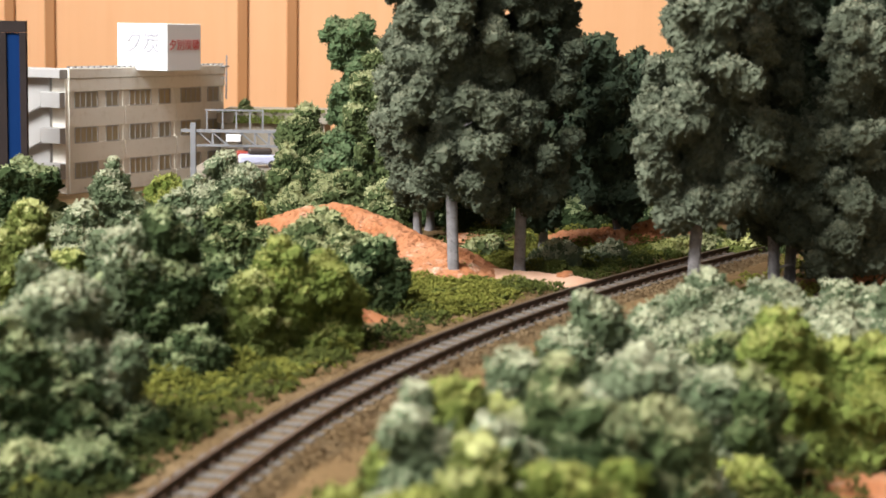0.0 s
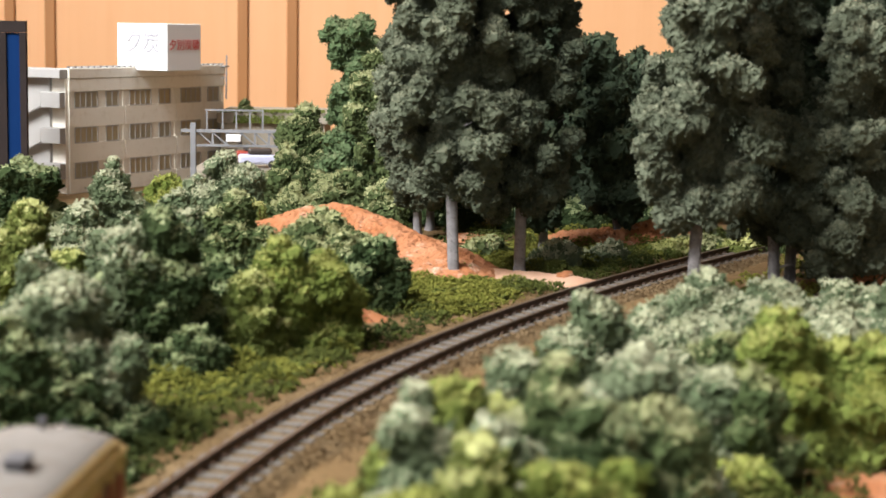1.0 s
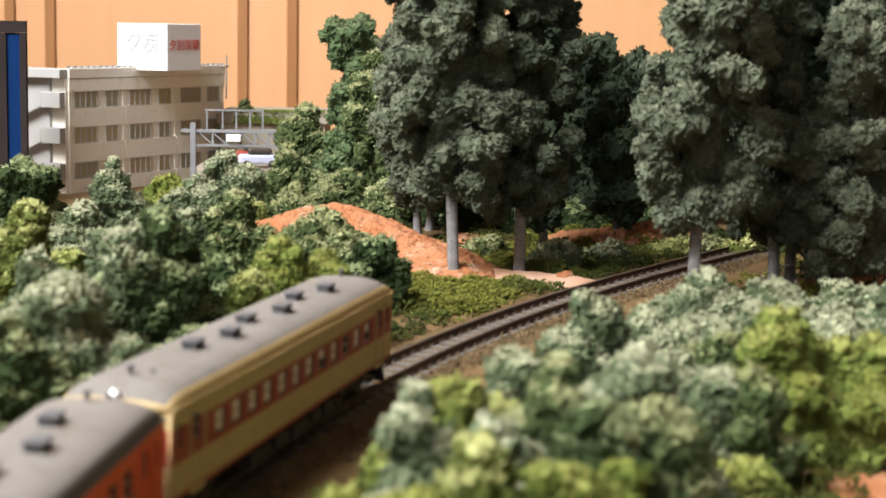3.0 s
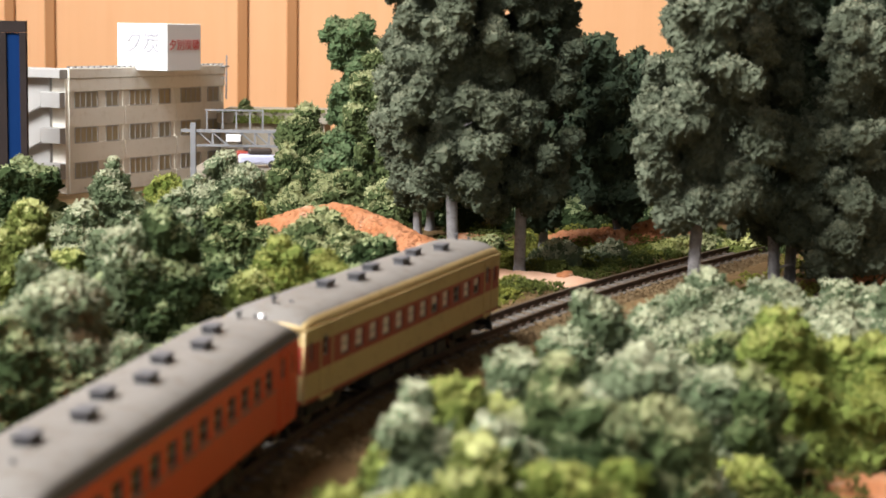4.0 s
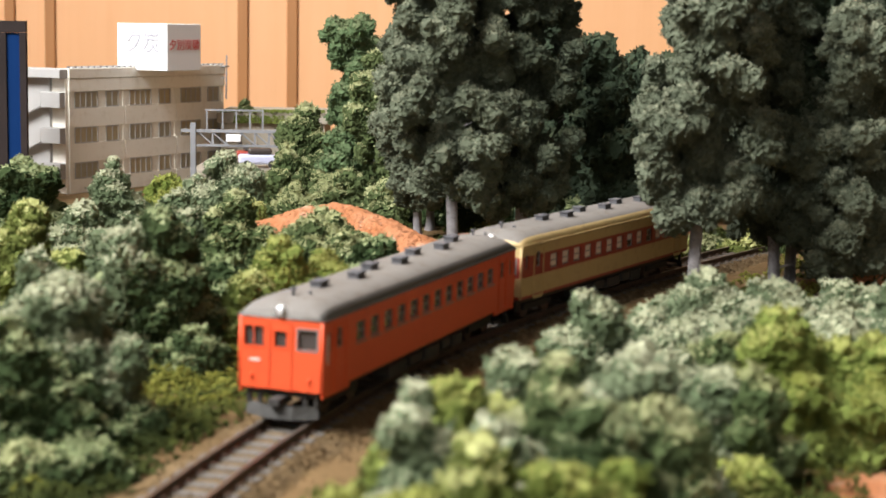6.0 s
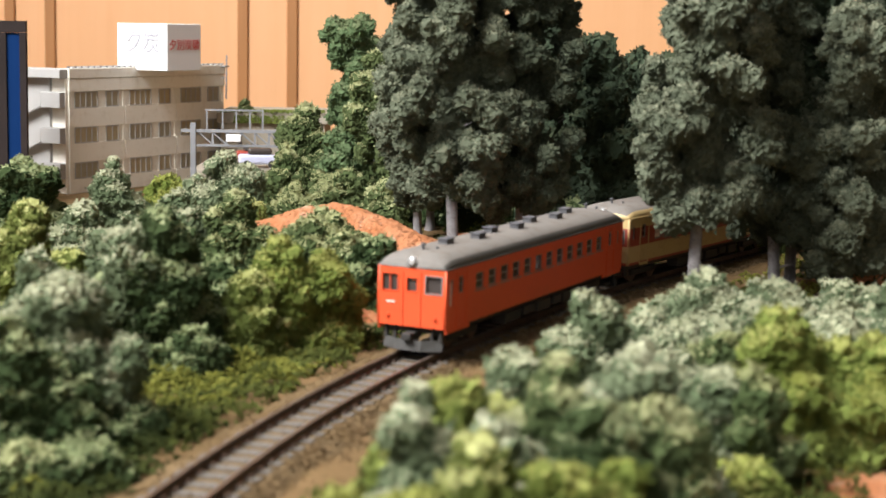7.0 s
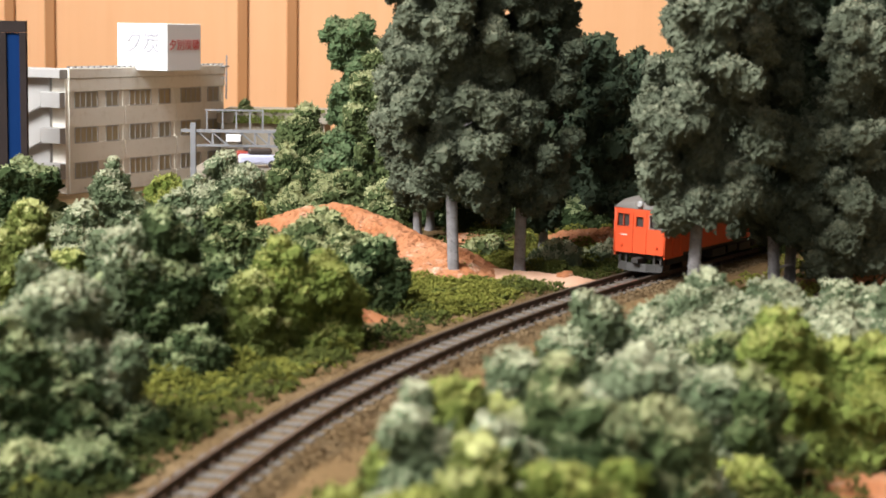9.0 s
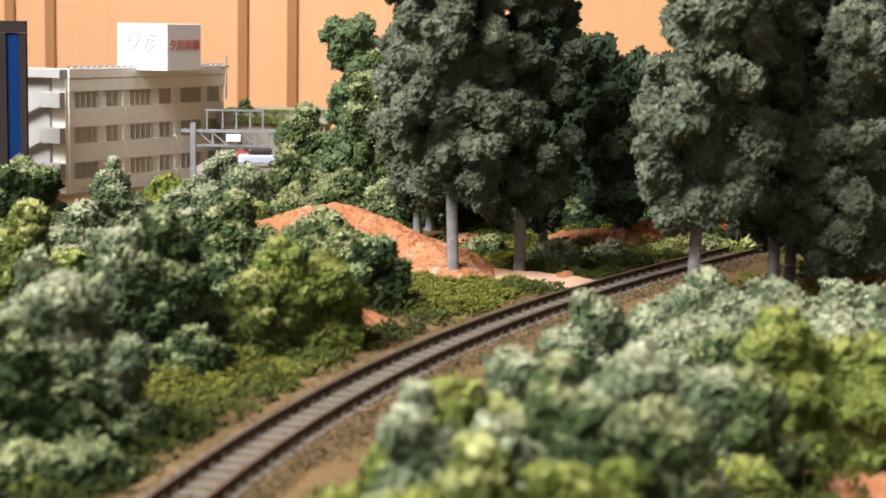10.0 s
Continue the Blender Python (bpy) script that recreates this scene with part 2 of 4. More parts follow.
def crumbs(rng, centres, sizes, base=OCT, faces=OCTF):
    """Small uneven grains, one island each."""
    n = len(centres)
    k = sizes[:, None] * rng.uniform(0.6, 1.35, (n, 3))
    local = base[None] * k[:, None, :] * rng.uniform(0.75, 1.25, (n, len(base), 1))
    v = np.einsum("nij,nkj->nki", turns(rng, n), local) + centres[:, None, :]
    f = faces[None] + (np.arange(n) * len(base))[:, None, None]
    return v.reshape(-1, 3), f.reshape(-1, 3)


def wobble(p, s):
    """Smooth pseudo-noise of points, -1..1."""
    x, y, z = (p / s).T
    return (np.sin(x * 1.7 + 1.3 * np.sin(y * 1.1 + 2)) + np.sin(y * 1.9 + 1.4 * np.sin(z * 1.2)) + np.sin(z * 1.6 + 1.2 * np.sin(x * 1.3 + 5))) / 3


def tri_mesh(name, blocks, material, smooth=0):
    """One triangle mesh; the first smooth blocks are shaded smooth."""
    vs, fs, n = [], [], 0
    for v, f in blocks:
        vs.append(v)
        fs.append(f + n)
        n += len(v)
    v, f = np.concatenate(vs) * MM, np.concatenate(fs)
    me = bpy.data.meshes.new(name)
    me.vertices.add(len(v))
    me.vertices.foreach_set("co", v.ravel())
    me.loops.add(f.size)
    me.loops.foreach_set("vertex_index", f.ravel().astype(np.int32))
    me.polygons.add(len(f))
    me.polygons.foreach_set("loop_start", np.arange(0, f.size, 3, dtype=np.int32))
    soft = sum(len(b[1]) for b in blocks[:int(smooth)])
    me.polygons.foreach_set("use_smooth", np.arange(len(f)) < soft)
    me.update(calc_edges=True)
    me.materials.append(material)
    return me


def lumps(p, cell, salt):
    """Rounded lumps with sharp creases between them: 1 on a lump's crown, 0 or less in a crease."""
    q = p / cell
    base = np.floor(q).astype(np.int64)
    best = np.full(len(p), 9.0)
    for ox in (-1, 0, 1):
        for oy in (-1, 0, 1):
            for oz in (-1, 0, 1):
                i = base + (ox, oy, oz)
                h = (i[:, 0] * 73856093) ^ (i[:, 1] * 19349663) ^ (i[:, 2] * 83492791) ^ (salt * 2654435)
                h = (h ^ (h >> 13)) * 1274126177
                d = 0.0
                for k in range(3):
                    w = ((h >> (7 * k + 3)) & 1023) / 1023.0
                    d = d + (i[:, k] + w - q[:, k]) ** 2
                np.minimum(best, d, out=best)
    return 1 - 1.35 * best


def skin(blocks, voxel):
    """One closed surface round a heap of balls: points, triangles and normals."""
    v, f, n = [], [], 0
    for a, b in blocks:
        v.append(a)
        f.append(b + n)
        n += len(a)
    raw = bpy.data.meshes.new("heap")
    raw.from_pydata((np.concatenate(v) * 0.01).tolist(), [], np.concatenate(f).tolist())
    ob = bpy.data.objects.new("heap", raw)
    scene.collection.objects.link(ob)
    rm = ob.modifiers.new("skin", "REMESH")
    rm.mode, rm.voxel_size = "VOXEL", voxel * 0.01
    done = bpy.data.meshes.new_from_object(ob.evaluated_get(bpy.context.evaluated_depsgraph_get()))
    bpy.data.objects.remove(ob)
    bpy.data.meshes.remove(raw)
    co, no = np.empty(len(done.vertices) * 3), np.empty(len(done.vertices) * 3)
    done.vertices.foreach_get("co", co)
    done.vertices.foreach_get("normal", no)
    done.calc_loop_triangles()
    tri = np.empty(len(done.loop_triangles) * 3, np.int32)
    done.loop_triangles.foreach_get("vertices", tri)
    bpy.data.meshes.remove(done)
    return co.reshape(-1, 3) * 100, tri.reshape(-1, 3), no.reshape(-1, 3)


def clumped(name, rng, balls, tone, voxel, relief=1.0, up_limit=0.63):
    """Torn foam: balls (x, y, z, r) grown into one lumpy skin with creases and crumbs; and its upward parts in a paler,
    top-lit tone.
    """
    balls = np.array(balls)
    salt = int(rng.integers(1, 9999))
    heap = []
    for x, y, z, r in balls:
        v = ICO[0] * r
        heap.append((v * (1 + 0.16 * wobble(v + (x, y, z), r * 0.4 + 0.4))[:, None] + (x, y, z), ICO[1]))
    p, tri, no = skin(heap, voxel)
    bent = p + 1.3 * np.stack([wobble(p + 5, 1.9), wobble(p[:, [1, 2, 0]] + 11, 1.9), wobble(p[:, [2, 0, 1]] + 23, 1.9)], 1)
    far = relief * (1.5 * wobble(p + 31, 3.6) + 1.8 * lumps(bent, 3.9, salt) + 1.5 * lumps(bent, 1.75, salt + 7) - 1.5) + rng.normal(0, 0.28, len(p))
    p = p + no * far[:, None] + rng.normal(0, 0.2, p.shape)
    keep = (p[tri][:, :, 2] > -2.0).any(1)
    tri = tri[keep]
    pick = rng.integers(0, len(tri), int(len(tri) * 0.45))
    w = rng.dirichlet((1, 1, 1), len(pick))
    up = no[tri[pick, 0]]
    q = (p[tri[pick]] * w[:, :, None]).sum(1) + up * rng.uniform(-0.1, 1.0, (len(pick), 1))
    shown = (q[:, 2] > -0.4) & (q[:, 2] < 104)
    q, up = q[shown], up[shown, 2]
    size = rng.uniform(0.32, 1.0, len(q)) * 0.54 * voxel
    # light from above is put into the colour: what faces up turns pale
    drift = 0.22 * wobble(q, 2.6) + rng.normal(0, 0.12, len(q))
    pale = up + drift > up_limit
    facing = no[tri].mean(1)[:, 2] + 0.22 * wobble(p[tri[:, 0]], 2.6) + rng.normal(0, 0.16, len(tri)) > up_limit + 0.06
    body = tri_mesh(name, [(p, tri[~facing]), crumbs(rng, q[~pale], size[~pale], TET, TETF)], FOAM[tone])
    return body, tri_mesh("lit_top", [(p, tri[facing]), crumbs(rng, q[pale], size[pale], TET, TETF)], TOPLIT[tone])


# ---------------------------------------------------------------- the line of the track
STEP = 2.0
GRID = np.arange(-560, 900, STEP)
_u = np.clip(GRID, -350, 300) / 1000
_k = (1.233 + 0.402 * _u - 6.518 * _u ** 2 - 5.245 * _u ** 3) / 1000
_k = np.where(GRID > 360, 0.0013, _k)
_th = -np.concatenate([[0], np.cumsum((_k[1:] + _k[:-1]) / 2 * STEP)])
_i0 = int(round(560 / STEP))
_th = _th - _th[_i0] + radians(76.529)
_x = np.concatenate([[0], np.cumsum((np.cos(_th[1:]) + np.cos(_th[:-1])) / 2 * STEP)])
_y = np.concatenate([[0], np.cumsum((np.sin(_th[1:]) + np.sin(_th[:-1])) / 2 * STEP)])
_x, _y = _x - _x[_i0] - 37.921, _y - _y[_i0] + 333.506
CANT = 0.891


def on_track(s, off=0.0):
    """x, y and heading at s mm along the track, off mm to its right."""
    h = float(np.interp(s, GRID, _th))
    return float(np.interp(s, GRID, _x)) + off * math.sin(h), float(np.interp(s, GRID, _y)) - off * math.cos(h), h


def from_track(x, y):
    return np.min(np.hypot(np.asarray(x)[..., None] - _x[::4], np.asarray(y)[..., None] - _y[::4]), axis=-1)

# ---------------------------------------------------------------- the room
X0, X1, Y0, Y1, Z0, Z1 = -800, 2300, -1500, 1700, -850, 1750


def slab(name, x0, x1, y0, y1, z0, z1, mat, label, category, bevel=0.0):
    return tagged(part(name, Shape().box(x0, x1, y0, y1, z0, z1, 0, bevel), mat), label, category, "", "structure")


slab("floor", X0, X1, Y0, Y1, Z0 - 40, Z0, PLANK, "brown wooden board floor of the room", "floor")
slab("ceiling", X0 - 100, X1 + 100, Y0 - 100, Y1 + 100, Z1, Z1 + 60, PLASTER, "off-white plaster ceiling of the room", "ceiling")
slab("wall_east", X1, X1 + 100, Y0, Y1, Z0, Z1, BROWNWALL, "plain brown wall of the room", "wall")


def wall_with_window(name, along, fixed, a0, a1, w0, w1, zz0, zz1):
    """A wall 100 mm thick with one opening, on the x or y axis."""
    sh = Shape()
    for p, q, r, s in ((a0, w0, Z0, Z1), (w1, a1, Z0, Z1), (w0, w1, Z0, zz0), (w0, w1, zz1, Z1)):
        if along == "x":
            sh.box(p, q, fixed - 100, fixed, r, s)
        else:
            sh.box(fixed - 100, fixed, p, q, r, s)
    return tagged(part(name, sh, PLASTER), "off-white plaster wall with a wide window opening", "wall", "", "structure")


wall_with_window("wall_south", "x", Y0, X0 - 100, X1 + 100, -780, 470, 330, 1570)
wall_with_window("wall_west", "y", X0, Y0, Y1 + 100, -420, 700, 760, 1480)

north = tagged(part("wall_north", Shape().box(X0, X1, Y1 + 12, Y1 + 112, Z0, Z1), PANEL), "orange veneered wooden wall behind the layout", "wall", "", "structure")
EDGES = (-795, -636, -418, -379.5, -195, -147.5, 112.5, 485, 730, 1100, 1600, 2290)
for x0, x1 in zip(EDGES, EDGES[1:]):
    part("panel", Shape().box(x0 + 5.0, x1 - 5.0, Y1, Y1 + 11.5, Z0 + 2, Z1 - 2, 0, 0.8), PANEL, north)
    part("batten", Shape().box(x1 - 4.8, x1 + 4.8, Y1 - 4, Y1 + 11.5, Z0 + 2, Z1 - 2, 0, 0.8), BATTEN, north, "darker brown wooden batten")

# the layout board on its legs
board = tagged(part("layout_table", Shape().box(-620, 640, -330, 1330, -60, -16, 0, 3), PLANK), "wooden board that carries the model landscape", "table")
for lx in (-580, 590):
    for ly in (-290, 1280):
        part("leg", Shape().box(lx - 30, lx + 30, ly - 30, ly + 30, Z0, -60.5, 0, 3), PLANK, board)


def ground_height(x, y):
    far = np.clip((y - 740) / 150, 0, 1)
    far = far * far * (3 - 2 * far)
    p = np.stack([x, y, 0 * x], -1).reshape(-1, 3)
    lump = (wobble(p, 16) * 0.5 + wobble(p + 40, 5) * 0.3 + wobble(p + 9, 1.7) * 0.15).reshape(np.shape(x))
    near = np.clip((from_track(x, y) - 10) / 8, 0, 1)
    return ZG - 11 * far + lump * near - 0.6 * (1 - near)


def ground():
    xs = np.concatenate([np.arange(-600, -150, 15), np.arange(-150, 190, 3.0), np.arange(190, 621, 15)])
    ys = np.concatenate([np.arange(-310, 200, 15), np.arange(200, 760, 3.0), np.arange(760, 1311, 14)])
    gx, gy = np.meshgrid(xs, ys)
    v = np.stack([gx, gy, ground_height(gx, gy)], -1).reshape(-1, 3)
    i = np.arange((len(ys) - 1) * len(xs)).reshape(len(ys) - 1, len(xs))[:, :-1].ravel()
    w = len(xs)
    f = np.concatenate([np.stack([i, i + 1, i + w + 1], 1), np.stack([i, i + w + 1, i + w], 1)])
    return tagged(part("ground", tri_mesh("ground", [(v, f)], EARTH, True), EARTH), "brown plaster earth of the model landscape", "ground", "", "structure")


ground()

# ---------------------------------------------------------------- track
S0, S1 = -540, 640


def swept(profile, mat_of, closed=False):
    """A profile of (off, z) swept along the track."""
    sh, rows = Shape(), []
    for s in np.arange(S0, S1, 5.0):
        x, y, h = on_track(s)
        rows.append([(x + o * math.sin(h), y - o * math.cos(h), z - o * math.sin(radians(CANT))) for o, z in profile])
    n = len(profile)
    for a in rows:
        sh.v += a
    for i in range(len(rows) - 1):
        for j in range(n if closed else n - 1):
            k = (j + 1) % n
            sh.f.append((i * n + j, i * n + k, (i + 1) * n + k, (i + 1) * n + j))
            sh.m.append(mat_of(j))
    return sh


bed = tagged(part("ballast_bed", swept([(-17, -4.2), (-12.5, -2.7), (-9.5, -2.35), (9.5, -2.35), (12.5, -2.8), (19, -4.6)], lambda j: 0), BALLAST, smooth=True),
             "tan ballast bed under the railway track", "ballast", "", "structure")
track = tagged(part("railway_track", swept([(-10.2, -2.9), (-9.9, -2.2), (9.9, -2.2), (10.2, -2.9)], lambda j: 0), BALLAST),
               "single curved model railway track with rusty rails", "track", "", "structure")
for side in (-4.85, 4.85):
    prof = [(side - 0.95, -1.75), (side - 0.3, -1.4), (side - 0.3, -0.65), (side - 0.5, -0.5), (side - 0.5, -0.05), (side - 0.4, 0),
            (side + 0.4, 0), (side + 0.5, -0.05), (side + 0.5, -0.5), (side + 0.3, -0.65), (side + 0.3, -1.4), (side + 0.95, -1.75)]
    part("rail", swept(prof, lambda j: 1 if j in (4, 5, 6) else 0, True), [RAIL, RAILTOP], track, "rust-brown steel rail")
_rng = np.random.default_rng(4)
_ties = [Shape().box(-1.6, 1.6, -8.4, 8.4, -2.6, -1.78, 0, 0.15).mesh("sleeper", [SLEEPER]) for _ in range(1)]
_chair = Shape()
for _y1 in (-4.85, 4.85):
    for _d in (-1.35, 1.35):
        _chair.box(-0.7, 0.7, _y1 + _d - 0.45, _y1 + _d + 0.45, -1.8, -1.25)
_chairs = _chair.mesh("rail_chair", [RAIL])
for i, s in enumerate(np.arange(-200, 560, 6.4)):
    x, y, h = on_track(s)
    tie = part("sleeper", _ties[0], SLEEPER, track)
    tie.matrix_world = pose(x * MM, y * MM, _rng.uniform(-0.08, 0.05) * MM, CANT, 0, math.degrees(h) + _rng.uniform(-0.8, 0.8))
    if i < 110:
        ch = part("rail_chair", _chairs, RAIL, tie)


def scatter_stones():
    rng = np.random.default_rng(11)
    pts = []
    for _ in range(34000):
        s = rng.uniform(-130, 420)
        o = rng.normal(0, 14)
        if 7 > abs(o) or abs(o) > 30:
            if rng.random() > 0.12 or abs(o) > 30:
                continue
        x, y, h = on_track(s, o)
        z = -2.3 if abs(o) < 9.5 else (-2.35 - (abs(o) - 9.5) * 0.17)
        pts.append((x, y, max(z, ZG - 0.4)))
    p = np.array(pts)
    return tri_mesh("ballast_stones", [crumbs(rng, p, rng.uniform(0.22, 0.62, len(p)), TET, TETF)], STONES)


tagged(part("ballast_stones", scatter_stones(), STONES), "loose brown and tan ballast grains beside the track", "gravel", "", "stuff")

# ---------------------------------------------------------------- clay banks


def bank(name, ridge, width, label, material, seed, steep=1.0):
    """A rough plaster bank: ridge of (x, y, height) points; width to each side."""
    rng = np.random.default_rng(seed)
    rx, ry, rh = (np.array(a, float) for a in zip(*ridge))
    cx, cy = rx.mean(), ry.mean()
    x0, x1, y0, y1 = rx.min() - width, rx.max() + width, ry.min() - width, ry.max() + width
    xs, ys = np.arange(x0, x1, 0.9), np.arange(y0, y1, 0.9)
    gx, gy = np.meshgrid(xs, ys)
    best = np.full(gx.shape, -9.0)
    for i in range(len(ridge) - 1):
        for t in np.linspace(0, 1, 14):
            px, py, ph = rx[i] * (1 - t) + rx[i + 1] * t, ry[i] * (1 - t) + ry[i + 1] * t, rh[i] * (1 - t) + rh[i + 1] * t
            d = np.hypot(gx - px, gy - py) / width
            best = np.maximum(best, ph * (1 - d ** (1.2 * steep)))
    p = np.stack([gx, gy, best], -1).reshape(-1, 3)
    rough = (wobble(p, 5.0) * 0.8 + lumps(p, 4.0, seed) * 1.0 + lumps(p, 1.7, seed + 3) * 0.5 - 0.6).reshape(gx.shape) + rng.normal(0, 0.14, gx.shape)
    z = np.where(best > 0, best + rough * np.clip(best / 4, 0.15, 1), best * 0.3)
    z = np.maximum(z, -2.0) + ZG
    v = np.stack([gx, gy, z], -1).reshape(-1, 3)
    w = len(xs)
    i = np.arange((len(ys) - 1) * w).reshape(len(ys) - 1, w)[:, :-1].ravel()
    keep = (best.ravel()[i] > -1.2)
    i = i[keep]
    f = np.concatenate([np.stack([i, i + 1, i + w + 1], 1), np.stack([i, i + w + 1, i + w], 1)])
    return tagged(part(name, tri_mesh(name, [(v, f)], material, False), material), label, "earth bank", "", "structure")


bank("clay_bank", [(-66, 628, 13), (-52, 634, 17.0), (-40, 636, 19.0), (-28, 630, 17.5), (-17, 622, 13.5), (-8, 614, 9.5), (-1, 604, 8), (0, 594, 6)], 22, "steep terracotta-coloured plaster bank with a rough crest", CLAY, 1, 1.3)
bank("clay_bank", [(-31, 498, 3.6), (-25, 497, 4.2), (-21, 500, 2.6)], 6, "small terracotta plaster bank under the bushes", CLAY, 2)
bank("clay_bank", [(50, 690, 4.5), (62, 690, 5), (72, 692, 5), (84, 698, 8), (92, 700, 7)], 13, "low terracotta plaster bank under the far trees", CLAY, 3)
bank("clay_bank", [(8, 690, 2.6), (18, 690, 2.2)], 9, "low terracotta plaster bank behind the trunks", CLAY, 4)
bank("clay_bank", [(140, 596, 3), (165, 600, 6)], 14, "terracotta plaster slope under the large tree", CLAY, 5)
bank("clay_patch", [(78, 320, 0.9), (92, 322, 1.2)], 12, "bare terracotta patch among the bushes", CLAY, 6)
bank("sand_patch", [(17, 594, 2.0), (30, 586, 2.3), (44, 577, 2.1)], 11, "bare pale pink sandy patch beside the track", SAND, 7)
_st = Shape()
_b = bmesh.new()
bmesh.ops.create_icosphere(_b, subdivisions=3, radius=1)
for _q in _b.verts:
    _n = 1 + 0.3 * noise.noise(_q.co * 1.6)
    _q.co = Vector((_q.co.x * 3.4 * _n, _q.co.y * 3 * _n, _q.co.z * 2.3 * _n))
_st.add(_b)
stone = tagged(part("stone", _st, CLAY, smooth=True), "small terracotta lump on the sandy patch", "stone")
stone.matrix_world = pose(41 * MM, 580 * MM, (ZG + 1.6) * MM, 0, 0, 30)

# ---------------------------------------------------------------- foliage


def bush(x, y, r, h, tone, seed, z=ZG):
    """Torn foam: a few cores, uneven shoulders, many small knobs."""
    rng = np.random.default_rng(seed)
    h = max(h, 3.0)
    r *= 1.5 if y < 330 else (1.28 if y < 460 else 1.12)
    balls = []
    body = min(r * 0.6, h * 0.5)
    for t in np.linspace(0.0, 1.0, max(2, int(h / (body * 1.1)) + 1)):
        balls.append((rng.normal(0, r * 0.16), rng.normal(0, r * 0.16), body * 0.5 + t * max(h - body * 1.6, 0), body * (1.15 - 0.42 * t) * rng.uniform(0.9, 1.1)))
    heads = []
    for i in range(11):
        t = rng.uniform(0, 1.04)
        a = rng.uniform(0, 2 * math.pi)
        rr = r * max(0.02, 1 - t ** 1.7) ** 0.62 * rng.uniform(0.5, 0.92) * (0.68 + 0.32 * min(1.0, 2.2 * t))
        k = rng.uniform(0.24, 0.46) * r * (1.1 - 0.3 * t)
        heads.append((rr * math.cos(a), rr * math.sin(a), max(k * 0.3, t * (h * rng.uniform(0.88, 1.04) - k)), k))
    balls += heads
    for bx, by, bz, bk in heads:
        for _ in range(4):
            d = rng.normal(size=3) + (0, 0, 0.4)
            d /= np.linalg.norm(d)
            k = bk * rng.uniform(0.28, 0.5)
            balls.append((bx + d[0] * bk * 0.9, by + d[1] * bk * 0.9, max(0.3, min(bz + d[2] * bk * 0.9, h - k * 0.7)), k))
    voxel = 0.88 if y < 320 else (0.78 if y < 520 else 0.9)
    ob = thing("bush", x, y, z, 0, "", "bush")
    clump, lit_top = clumped("clump", rng, balls, tone, voxel, min(1.1, 0.55 + r / 18))
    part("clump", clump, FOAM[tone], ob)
    part("lit_top", lit_top, TOPLIT[tone], ob, "paler top-lit foam of the bush")
    words = {"sage": "pale grey-green", "deep": "dark green", "moss": "mid-green", "olive": "olive-green", "lime": "yellow-green"}[tone]
    size = "tall" if h > 28 else ("low" if h < 15 else "rounded")
    return tagged(ob, f"{size} {words} foam bush on the model landscape", "bush", "foam bushes")


